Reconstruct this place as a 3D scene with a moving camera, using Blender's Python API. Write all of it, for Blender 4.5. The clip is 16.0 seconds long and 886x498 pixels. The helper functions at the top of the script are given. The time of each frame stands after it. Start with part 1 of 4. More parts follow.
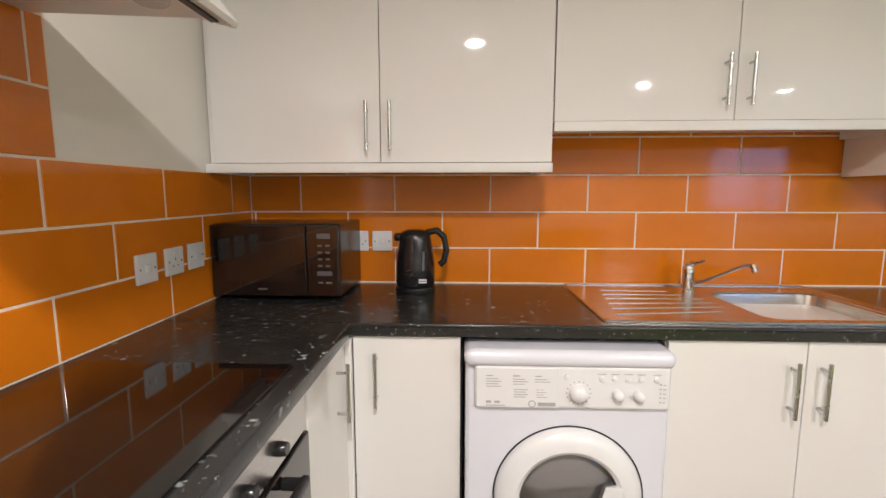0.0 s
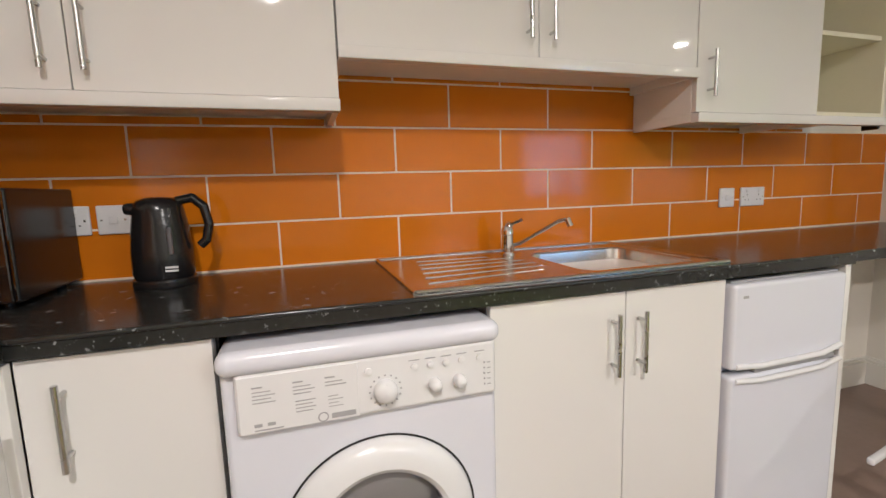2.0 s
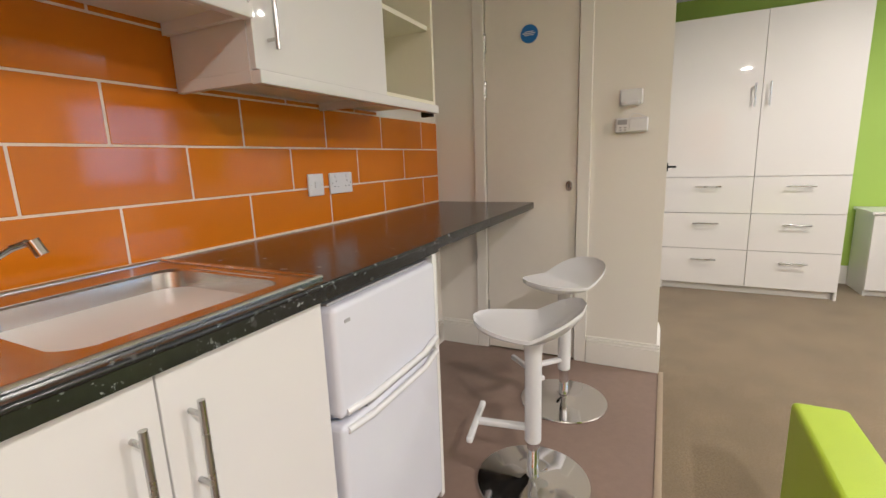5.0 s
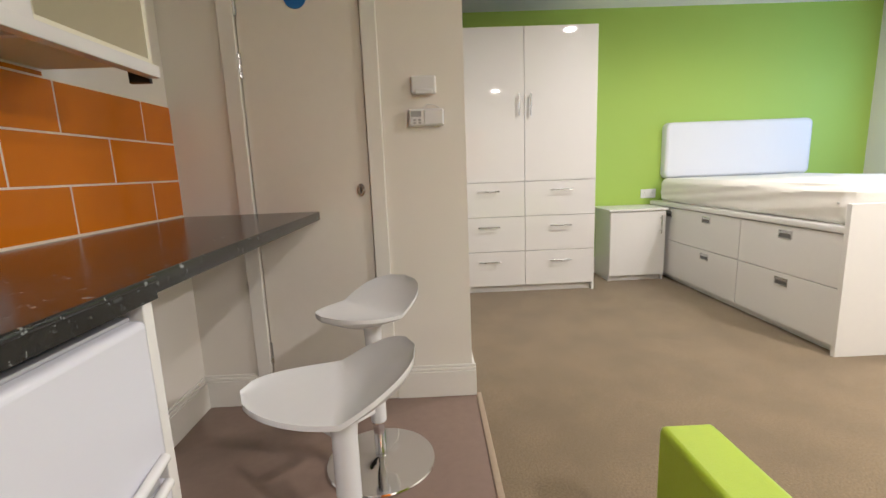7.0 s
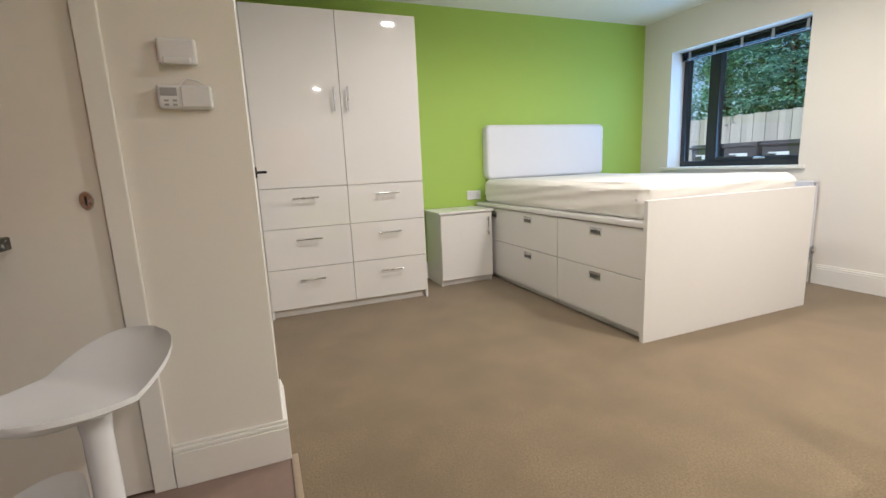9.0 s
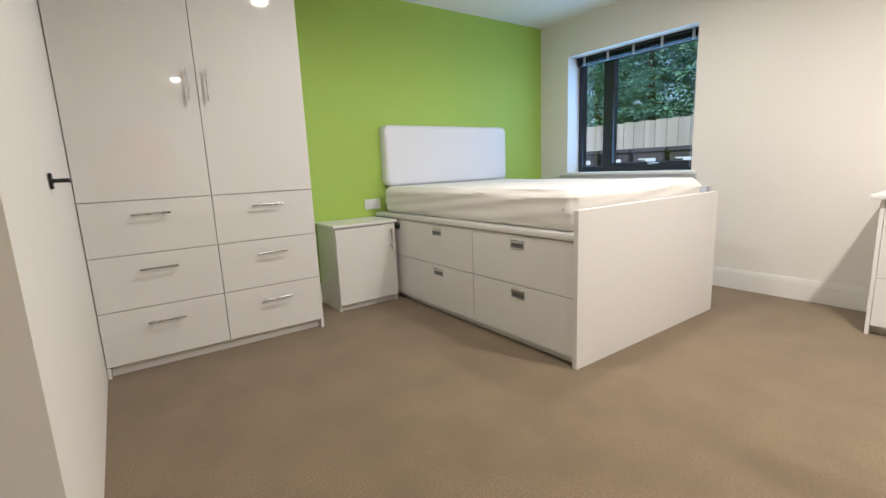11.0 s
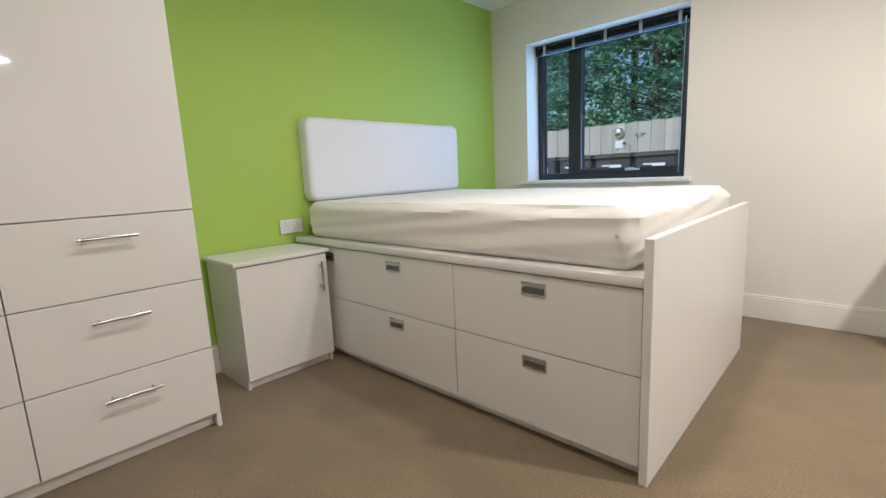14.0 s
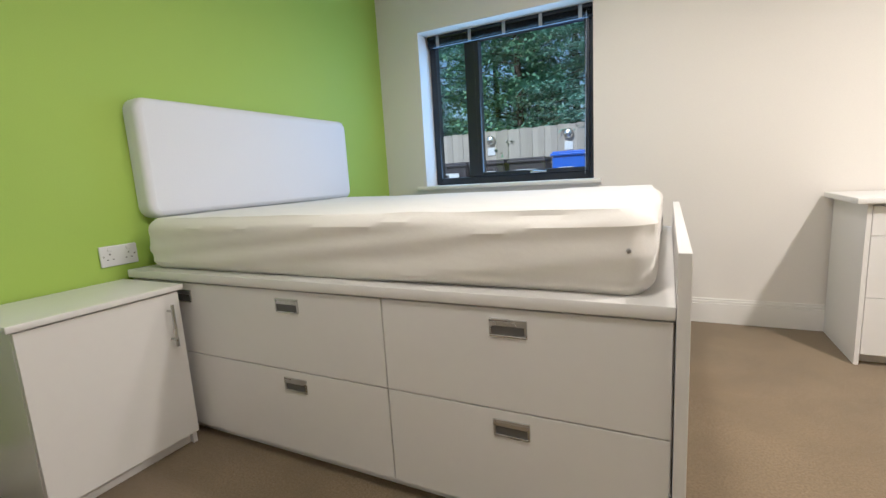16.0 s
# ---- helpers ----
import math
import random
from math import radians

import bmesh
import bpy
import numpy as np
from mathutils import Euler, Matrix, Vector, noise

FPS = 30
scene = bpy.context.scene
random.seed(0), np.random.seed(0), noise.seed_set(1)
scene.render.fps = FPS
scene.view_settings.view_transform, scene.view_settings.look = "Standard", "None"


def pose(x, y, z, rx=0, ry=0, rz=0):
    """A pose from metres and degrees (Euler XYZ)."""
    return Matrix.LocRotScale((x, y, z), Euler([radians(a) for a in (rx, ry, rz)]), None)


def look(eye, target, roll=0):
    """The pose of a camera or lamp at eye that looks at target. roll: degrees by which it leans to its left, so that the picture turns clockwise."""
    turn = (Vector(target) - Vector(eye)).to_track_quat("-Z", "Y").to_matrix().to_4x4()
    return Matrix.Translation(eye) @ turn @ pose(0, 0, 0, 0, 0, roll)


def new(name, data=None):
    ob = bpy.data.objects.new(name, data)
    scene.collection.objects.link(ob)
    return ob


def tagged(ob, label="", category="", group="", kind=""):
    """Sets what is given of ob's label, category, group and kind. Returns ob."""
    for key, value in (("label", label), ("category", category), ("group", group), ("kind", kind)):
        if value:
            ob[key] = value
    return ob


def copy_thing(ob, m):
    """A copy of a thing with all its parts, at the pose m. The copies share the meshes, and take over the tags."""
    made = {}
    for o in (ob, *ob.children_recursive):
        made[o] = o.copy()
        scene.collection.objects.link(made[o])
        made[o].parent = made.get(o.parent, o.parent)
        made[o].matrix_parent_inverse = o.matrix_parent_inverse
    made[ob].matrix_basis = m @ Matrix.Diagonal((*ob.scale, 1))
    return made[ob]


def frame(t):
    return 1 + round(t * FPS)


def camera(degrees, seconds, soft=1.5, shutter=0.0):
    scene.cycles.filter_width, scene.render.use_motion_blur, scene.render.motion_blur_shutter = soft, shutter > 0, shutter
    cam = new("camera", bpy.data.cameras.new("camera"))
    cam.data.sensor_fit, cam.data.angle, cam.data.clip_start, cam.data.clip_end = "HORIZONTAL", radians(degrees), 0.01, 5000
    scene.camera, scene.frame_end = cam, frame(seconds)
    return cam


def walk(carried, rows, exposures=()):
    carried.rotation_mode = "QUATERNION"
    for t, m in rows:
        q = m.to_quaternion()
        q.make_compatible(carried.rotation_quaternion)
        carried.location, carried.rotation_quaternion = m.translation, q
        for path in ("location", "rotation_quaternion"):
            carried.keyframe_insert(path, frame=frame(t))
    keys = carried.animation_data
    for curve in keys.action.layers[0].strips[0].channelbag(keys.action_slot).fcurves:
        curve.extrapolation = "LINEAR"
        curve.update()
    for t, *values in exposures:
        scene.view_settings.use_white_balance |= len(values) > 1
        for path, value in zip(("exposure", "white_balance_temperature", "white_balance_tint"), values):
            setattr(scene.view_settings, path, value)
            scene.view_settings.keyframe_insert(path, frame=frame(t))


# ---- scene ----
cam = camera(89.2, 16.0)
METRES, EYE, TILT, LEAN, TURN = 5.3, 1.5, 0.0, 0.0, 0.0
PATH = [
    (0, (0.916, -1.909, 1.283), (0.828, 0.074, 1.038), 0.0),
    (0.5, (0.945, -1.839, 1.241), (0.966, 0.145, 0.985), -0.5),
    (1, (0.99, -1.749, 1.19), (1.164, 0.228, 0.937), -0.9),
    (1.5, (1.044, -1.655, 1.163), (1.411, 0.294, 0.906), -1.5),
    (2, (1.101, -1.584, 1.139), (1.695, 0.308, 0.879), -1.8),
    (2.5, (1.165, -1.531, 1.126), (1.994, 0.268, 0.85), -2.4),
    (3, (1.234, -1.467, 1.125), (2.296, 0.203, 0.832), -2.7),
    (3.5, (1.302, -1.413, 1.128), (2.574, 0.097, 0.811), -2.8),
    (4, (1.377, -1.371, 1.138), (2.839, -0.051, 0.793), -2.7),
    (4.5, (1.463, -1.308, 1.148), (3.09, -0.207, 0.774), -2.4),
    (7, (2.051, -1.092, 1.059), (4.02, -1.133, 0.711), -2.2),
    (7.5, (2.133, -1.131, 1.055), (4.086, -1.372, 0.701), -2.4),
    (8, (2.254, -1.175, 1.048), (4.175, -1.605, 0.694), -2.4),
    (8.5, (2.346, -1.213, 1.043), (4.222, -1.806, 0.684), -2.4),
    (9, (2.412, -1.262, 1.039), (4.24, -1.99, 0.679), -2.5),
    (9.5, (2.514, -1.295, 1.039), (4.283, -2.154, 0.677), -2.5),
    (10, (2.633, -1.314, 1.037), (4.341, -2.289, 0.674), -2.4),
    (12.5, (3.303, -1.636, 1.053), (4.792, -2.926, 0.708), -2.6),
    (13, (3.454, -1.68, 1.056), (4.909, -3.01, 0.715), -2.6),
    (13.5, (3.617, -1.746, 1.043), (5.029, -3.123, 0.71), -2.8),
    (14, (3.799, -1.819, 1.03), (5.155, -3.252, 0.7), -2.7),
    (14.5, (3.951, -1.902, 1.026), (5.241, -3.396, 0.704), -2.9),
    (15, (4.114, -1.969, 1.019), (5.301, -3.547, 0.701), -2.8),
    (15.5, (4.231, -2.044, 1.014), (5.288, -3.713, 0.7), -3.0),
    (16, (4.29, -2.12, 1.003), (5.182, -3.882, 0.684), -3.4),
]
KELVIN, TINT = 5400, 10
EXPOSURES = [(t, stops, KELVIN, TINT) for t, stops in ((0.0, 0.15), (2.0, -0.05), (4.5, 0.05), (7.0, -0.03), (10.0, -0.33), (16.0, -0.48))]
walk(cam, [(t, look(eye, target, roll)) for t, eye, target, roll in PATH], EXPOSURES)

# ---- world, sun, lamps ----
world = bpy.data.worlds.new("sky")
scene.world = world
world.use_nodes = True
wn = world.node_tree
sky = wn.nodes.new("ShaderNodeTexSky")
sky.sky_type, sky.sun_disc = "NISHITA", False
sky.sun_elevation, sky.sun_rotation = radians(41), radians(12)
wn.nodes["Background"].inputs["Strength"].default_value = 0.15
wn.links.new(sky.outputs["Color"], wn.nodes["Background"].inputs["Color"])
sun = new("sun", bpy.data.lights.new("sun", "SUN"))
sun.data.energy, sun.data.angle, sun.data.color = 5.0, radians(0.6), (1, 0.95, 0.88)
sun.matrix_world = look((8, 2, 6), (7, -2.5, 2))

CEIL = 2.43
LAMP_WATTS = 25
DOWNLIGHTS = [(1.0, -2.33, 2.1), (2.82, -3.75, 3.2), (4.6, -2.58, 0.92), (4.5, -4.08, 0.7)]  # place and share of the watts
for lx, ly, share in DOWNLIGHTS:
    data = bpy.data.lights.new("downlight_glow", "AREA")
    data.shape, data.size, data.energy, data.color, data.spread = "DISK", 0.115, LAMP_WATTS * share, (1, 0.83, 0.66), radians(170)
    lamp = new("downlight_glow", data)
    lamp.location = (lx, ly, CEIL - 0.012)
# the sky's light in the window opening
data = bpy.data.lights.new("window_daylight", "AREA")
data.shape, data.size, data.size_y, data.energy, data.color = "RECTANGLE", 1.16, 1.03, 14, (0.34, 0.63, 1.0)
lamp = new("window_daylight", data)
lamp.matrix_world = look((5.37, -5.462, 1.5), (5.37, -3.0, 1.4))


# ---- materials ----
def material(name, color, rough=0.5, metal=0.0, grain=0.0, scale=40.0, color2=None, blotch=0.0, blotch_scale=3.0, bump=0.0, bump_scale=None,
             coat=0.0, per_piece=0.0, spec=0.5, sheen=0.0):
    m = bpy.data.materials.new(name)
    m.use_nodes = True
    nt = m.node_tree
    b = nt.nodes["Principled BSDF"]
    b.inputs["Roughness"].default_value, b.inputs["Metallic"].default_value = rough, metal
    b.inputs["Coat Weight"].default_value, b.inputs["Specular IOR Level"].default_value = coat, spec
    b.inputs["Coat Roughness"].default_value = 0.08
    b.inputs["Sheen Weight"].default_value = sheen
    tc = nt.nodes.new("ShaderNodeTexCoord")

    def noise_tex(s, detail=4.0):
        n = nt.nodes.new("ShaderNodeTexNoise")
        n.inputs["Scale"].default_value, n.inputs["Detail"].default_value = s, detail
        nt.links.new(tc.outputs["Object"], n.inputs["Vector"])
        return n.outputs["Fac"]

    def mix(fac, a, c, mode="MIX"):
        n = nt.nodes.new("ShaderNodeMix")
        n.data_type, n.blend_type = "RGBA", mode
        for sock, v in ((n.inputs["Factor"], fac), (n.inputs["A"], a), (n.inputs["B"], c)):
            if isinstance(v, (int, float)):
                sock.default_value = v
            elif isinstance(v, tuple):
                sock.default_value = (*v, 1)
            else:
                nt.links.new(v, sock)
        return n.outputs["Result"]

    def ramp(fac, lo, hi):
        n = nt.nodes.new("ShaderNodeMapRange")
        n.inputs["From Min"].default_value, n.inputs["From Max"].default_value = lo, hi
        nt.links.new(fac, n.inputs["Value"])
        return n.outputs["Result"]

    dark = tuple(c * 0.6 for c in color)
    out = mix(0.0, color, color)
    if grain:
        out = mix(ramp(noise_tex(scale), 0.3, 0.7), mix(1 - grain, color2 or dark, color), color)
    if blotch:
        out = mix(ramp(noise_tex(blotch_scale, 3.0), 0.35, 0.65), mix(1 - blotch, dark, out), out)
    if per_piece:
        info = nt.nodes.new("ShaderNodeObjectInfo")
        hsv = nt.nodes.new("ShaderNodeHueSaturation")
        mr = nt.nodes.new("ShaderNodeMapRange")
        mr.inputs["To Min"].default_value, mr.inputs["To Max"].default_value = 1 - per_piece, 1 + per_piece
        nt.links.new(info.outputs["Random"], mr.inputs["Value"])
        nt.links.new(mr.outputs["Result"], hsv.inputs["Value"])
        nt.links.new(out, hsv.inputs["Color"])
        out = hsv.outputs["Color"]
    nt.links.new(out, b.inputs["Base Color"])
    r = nt.nodes.new("ShaderNodeMapRange")
    r.inputs["To Min"].default_value, r.inputs["To Max"].default_value = max(0.02, rough * 0.85), min(1, rough * 1.15)
    nt.links.new(noise_tex(6.0), r.inputs["Value"])
    nt.links.new(r.outputs["Result"], b.inputs["Roughness"])
    if bump:
        bn = nt.nodes.new("ShaderNodeBump")
        bn.inputs["Strength"].default_value, bn.inputs["Distance"].default_value = bump, 0.01
        nt.links.new(noise_tex(bump_scale or scale), bn.inputs["Height"])
        nt.links.new(bn.outputs["Normal"], b.inputs["Normal"])
    return m


def flecked(name, base, fleck, rough):
    """Laminate with scattered angular pale chips of several sizes."""
    m = material(name, base, rough, grain=0.5, scale=60, bump=0.03, bump_scale=300, spec=0.5)
    nt = m.node_tree
    b = nt.nodes["Principled BSDF"]
    src = b.inputs["Base Color"].links[0].from_socket
    tc = nt.nodes.new("ShaderNodeTexCoord")
    for s, width in ((50.0, 0.09), (110.0, 0.13)):
        warp = nt.nodes.new("ShaderNodeTexNoise")
        warp.inputs["Scale"].default_value = s * 0.8
        add = nt.nodes.new("ShaderNodeMix")
        add.data_type = "RGBA"
        add.inputs["Factor"].default_value = 0.035
        nt.links.new(tc.outputs["Object"], add.inputs["A"])
        nt.links.new(tc.outputs["Object"], warp.inputs["Vector"])
        nt.links.new(warp.outputs["Color"], add.inputs["B"])
        v = nt.nodes.new("ShaderNodeTexVoronoi")
        v.inputs["Scale"].default_value = s
        nt.links.new(add.outputs["Result"], v.inputs["Vector"])
        sep = nt.nodes.new("ShaderNodeSeparateColor")
        nt.links.new(v.outputs["Color"], sep.inputs["Color"])
        pick = nt.nodes.new("ShaderNodeMath")
        pick.operation = "GREATER_THAN"
        pick.inputs[1].default_value = 1 - width
        nt.links.new(sep.outputs["Red"], pick.inputs[0])
        near = nt.nodes.new("ShaderNodeMapRange")
        near.inputs["From Min"].default_value, near.inputs["From Max"].default_value = 0.42, 0.22
        nt.links.new(v.outputs["Distance"], near.inputs["Value"])
        both = nt.nodes.new("ShaderNodeMath")
        both.operation = "MULTIPLY"
        nt.links.new(pick.outputs[0], both.inputs[0])
        nt.links.new(near.outputs["Result"], both.inputs[1])
        tone = nt.nodes.new("ShaderNodeMath")
        tone.operation = "MULTIPLY"
        nt.links.new(both.outputs[0], tone.inputs[0])
        nt.links.new(sep.outputs["Green"], tone.inputs[1])
        mx = nt.nodes.new("ShaderNodeMix")
        mx.data_type = "RGBA"
        nt.links.new(tone.outputs[0], mx.inputs["Factor"])
        nt.links.new(src, mx.inputs["A"])
        mx.inputs["B"].default_value = (*fleck, 1)
        src = mx.outputs["Result"]
    nt.links.new(src, b.inputs["Base Color"])
    return m


def glass(name, tint=(1, 1, 1)):
    m = bpy.data.materials.new(name)
    m.use_nodes = True
    nt = m.node_tree
    nt.nodes.remove(nt.nodes["Principled BSDF"])
    tr, gl, mx, fr = (nt.nodes.new("ShaderNode" + n) for n in ("BsdfTransparent", "BsdfGlossy", "MixShader", "Fresnel"))
    tr.inputs["Color"].default_value = (*tint, 1)
    gl.inputs["Roughness"].default_value = 0.02
    fr.inputs["IOR"].default_value = 1.45
    nt.links.new(fr.outputs[0], mx.inputs[0])
    nt.links.new(tr.outputs[0], mx.inputs[1])
    nt.links.new(gl.outputs[0], mx.inputs[2])
    nt.links.new(mx.outputs[0], nt.nodes["Material Output"].inputs["Surface"])
    return m


WALL = material("wall_paint", (0.80, 0.765, 0.70), 0.75, grain=0.06, scale=180, blotch=0.05, blotch_scale=1.2, bump=0.06, bump_scale=220)
CEILING = material("ceiling_paint", (0.82, 0.81, 0.78), 0.85, grain=0.04, scale=150, bump=0.05)
GREEN = material("green_paint", (0.42, 0.60, 0.10), 0.65, grain=0.08, scale=200, blotch=0.06, blotch_scale=1.0, bump=0.06, bump_scale=220)
TRIM = material("trim_gloss_paint", (0.80, 0.78, 0.73), 0.35, grain=0.04, scale=60, bump=0.02)
DOOR = material("door_paint", (0.79, 0.75, 0.68), 0.45, grain=0.05, scale=30, blotch=0.05, bump=0.03)
GLOSS = material("white_gloss_board", (0.75, 0.735, 0.71), 0.03, grain=0.02, scale=8, blotch=0.02)
SATIN = material("white_satin_board", (0.77, 0.755, 0.725), 0.32, grain=0.03, scale=30, blotch=0.03, bump=0.015, bump_scale=40)
INSIDE = material("cream_board", (0.78, 0.74, 0.58), 0.5, grain=0.04, scale=40)
TILE = material("orange_glazed_tile", (0.62, 0.18, 0.0005), 0.09, grain=0.12, scale=14, color2=(0.50, 0.13, 0.0005), blotch=0.10, blotch_scale=4, bump=0.02, bump_scale=7,
                per_piece=0.07, spec=0.38)
GROUT = material("pale_grout", (0.82, 0.70, 0.55), 0.9, grain=0.2, scale=120, bump=0.15)
COUNTER = flecked("black_flecked_laminate", (0.022, 0.023, 0.022), (0.30, 0.32, 0.31), 0.2)
STEEL = material("brushed_steel", (0.62, 0.61, 0.59), 0.24, 1.0, grain=0.12, scale=90, bump=0.02, bump_scale=200)
CHROME = material("chrome", (0.75, 0.75, 0.76), 0.08, 1.0, grain=0.03, scale=20)
HANDLE = material("satin_nickel", (0.56, 0.56, 0.55), 0.27, 1.0, grain=0.05, scale=120)
BLACK = material("black_plastic", (0.012, 0.012, 0.013), 0.22, grain=0.2, scale=80, bump=0.02)
BLACKGLASS = material("black_glass", (0.006, 0.005, 0.005), 0.03, grain=0.1, scale=5, coat=0.5)
WHITEPLASTIC = material("white_plastic", (0.74, 0.74, 0.745), 0.25, grain=0.03, scale=50, bump=0.01)
ENAMEL = material("white_enamel", (0.70, 0.71, 0.775), 0.2, grain=0.02, scale=20, bump=0.02, bump_scale=120)
GREYPRINT = material("grey_print", (0.36, 0.36, 0.37), 0.5, grain=0.1)
RECESS = material("recess_grey", (0.15, 0.15, 0.145), 0.4, 0.6, grain=0.2)
# near-black colour that paints the shade inside gaps and small holes
GAPSHADE = material("gap_shade", (0.02, 0.02, 0.02), 0.8, grain=0.2)
CARPET = material("beige_carpet", (0.275, 0.208, 0.126), 0.95, grain=1.0, scale=130, color2=(0.165, 0.122, 0.072), blotch=0.6, blotch_scale=4.0, bump=0.3, bump_scale=420, spec=0.1, sheen=0.2)
VINYL = material("brown_vinyl", (0.25, 0.175, 0.14), 0.33, grain=0.25, scale=25, blotch=0.15, blotch_scale=2.5, bump=0.04, bump_scale=80)
BRASS = material("threshold_strip", (0.42, 0.33, 0.24), 0.4, 0.3, grain=0.2, scale=60)
FABRIC = material("mattress_cotton", (0.80, 0.77, 0.71), 0.9, grain=0.08, scale=300, blotch=0.05, blotch_scale=5, bump=0.25, bump_scale=14, sheen=0.2)
HEADFABRIC = material("white_leatherette", (0.78, 0.79, 0.82), 0.45, grain=0.04, scale=150, bump=0.06, bump_scale=160)
LIME = material("lime_leatherette", (0.42, 0.56, 0.012), 0.45, grain=0.10, scale=220, blotch=0.06, bump=0.12, bump_scale=240)
FRAME = material("anthracite_frame", (0.018, 0.022, 0.03), 0.35, grain=0.1, scale=60)
BLUE = material("blue_sticker", (0.02, 0.16, 0.48), 0.4, grain=0.05)
BLUEBIN = material("blue_bin_plastic", (0.012, 0.12, 0.62), 0.4, grain=0.1, blotch=0.1)
BROWN = material("brown_bin_plastic", (0.045, 0.035, 0.04), 0.5, grain=0.15, blotch=0.2)
TIMBER = material("weathered_fence_timber", (0.50, 0.44, 0.37), 0.8, grain=0.35, scale=18, blotch=0.25, bump=0.2, per_piece=0.15)
PAVING = material("outdoor_paving", (0.22, 0.21, 0.20), 0.9, grain=0.3, scale=20, blotch=0.2, bump=0.2)
BARK = material("bark", (0.07, 0.05, 0.035), 0.9, grain=0.5, scale=25, bump=0.5)
LEAF = material("leaves", (0.20, 0.40, 0.24), 0.5, grain=0.8, scale=2.2, color2=(0.10, 0.22, 0.12), blotch=0.3, blotch_scale=0.8)
LEAF2 = material("blue_green_needles", (0.28, 0.52, 0.42), 0.5, grain=0.8, scale=2.5, color2=(0.13, 0.28, 0.20), blotch=0.3, blotch_scale=0.9)
PANE = glass("window_glass", (0.93, 0.97, 0.97))
PORTHOLE = glass("porthole_glass", (0.6, 0.58, 0.55))
DRUM = material("dull_drum_steel", (0.20, 0.18, 0.16), 0.3, 0.9, grain=0.5, scale=35, bump=0.3, bump_scale=30)
GLOW = bpy.data.materials.new("lamp_glow")
GLOW.use_nodes = True
GLOW.node_tree.nodes["Principled BSDF"].inputs["Emission Color"].default_value = (1, 0.86, 0.7, 1)
GLOW.node_tree.nodes["Principled BSDF"].inputs["Emission Strength"].default_value = 4


# ---- builders ----
class Shape:
    """Gathers boxes, tubes and lathed forms into one mesh."""

    def __init__(self):
        self.bm = bmesh.new()

    def box(self, x0, x1, y0, y1, z0, z1, bevel=0.002, segments=2):
        tmp = bmesh.new()
        bmesh.ops.create_cube(tmp, size=1)
        sx, sy, sz = abs(x1 - x0), abs(y1 - y0), abs(z1 - z0)
        bmesh.ops.scale(tmp, vec=(sx, sy, sz), verts=tmp.verts)
        bmesh.ops.translate(tmp, vec=((x0 + x1) / 2, (y0 + y1) / 2, (z0 + z1) / 2), verts=tmp.verts)
        bevel = min(bevel, 0.45 * min(sx, sy, sz))
        if bevel > 0:
            bmesh.ops.bevel(tmp, geom=tmp.edges[:], offset=bevel, segments=segments, affect="EDGES", profile=0.5)
        return self.take(tmp)

    def take(self, tmp):
        me = bpy.data.meshes.new("tmp")
        tmp.to_mesh(me)
        tmp.free()
        self.bm.from_mesh(me)
        bpy.data.meshes.remove(me)
        return self

    def tube(self, a, b, r, sides=16, r2=None):
        a, b = Vector(a), Vector(b)
        tmp = bmesh.new()
        bmesh.ops.create_cone(tmp, cap_ends=True, segments=sides, radius1=r, radius2=r if r2 is None else r2, depth=(b - a).length)
        m = Matrix.Translation((a + b) / 2) @ (b - a).to_track_quat("Z", "Y").to_matrix().to_4x4()
        bmesh.ops.transform(tmp, matrix=m, verts=tmp.verts)
        return self.take(tmp)

    def pipe(self, pts, r, sides=12):
        for p, q in zip(pts, pts[1:]):
            self.tube(p, q, r, sides)
        for p in pts[1:-1]:
            self.ball(p, r)
        return self

    def ball(self, c, r, sx=1, sy=1, sz=1):
        tmp = bmesh.new()
        bmesh.ops.create_uvsphere(tmp, u_segments=16, v_segments=10, radius=r)
        bmesh.ops.scale(tmp, vec=(sx, sy, sz), verts=tmp.verts)
        bmesh.ops.translate(tmp, vec=c, verts=tmp.verts)
        return self.take(tmp)

    def lathe(self, profile, origin, axis="Z", sides=32, squash=1.0):
        """profile: pairs of radius and height along the axis."""
        rings = []
        for r, h in profile:
            ring = []
            for k in range(sides):
                a = 2 * math.pi * k / sides
                u, v = r * math.cos(a), r * math.sin(a) * squash
                p = {"Z": (u, v, h), "Y": (u, h, v), "X": (h, u, v)}[axis]
                ring.append(self.bm.verts.new(Vector(origin) + Vector(p)))
            rings.append(ring)
        for a, b in zip(rings, rings[1:]):
            for k in range(sides):
                self.bm.faces.new((a[k], a[(k + 1) % sides], b[(k + 1) % sides], b[k]))
        return self

    def make(self, name, mat, parent=None, smooth=True):
        bmesh.ops.recalc_face_normals(self.bm, faces=self.bm.faces)
        me = bpy.data.meshes.new(name)
        self.bm.to_mesh(me)
        self.bm.free()
        me.materials.append(mat)
        if smooth:
            smooth_by_angle(me)
        ob = new(name, me)
        if parent is not None:
            ob.parent = parent
        return ob


def smooth_by_angle(me, limit=radians(35)):
    me.polygons.foreach_set("use_smooth", [True] * len(me.polygons))
    bm = bmesh.new()
    bm.from_mesh(me)
    for e in bm.edges:
        areas = sorted(f.calc_area() for f in e.link_faces)
        e.smooth = e.is_manifold and e.calc_face_angle(0) < limit and areas[-1] < 12 * areas[0] + 1e-9
    bm.to_mesh(me)
    bm.free()


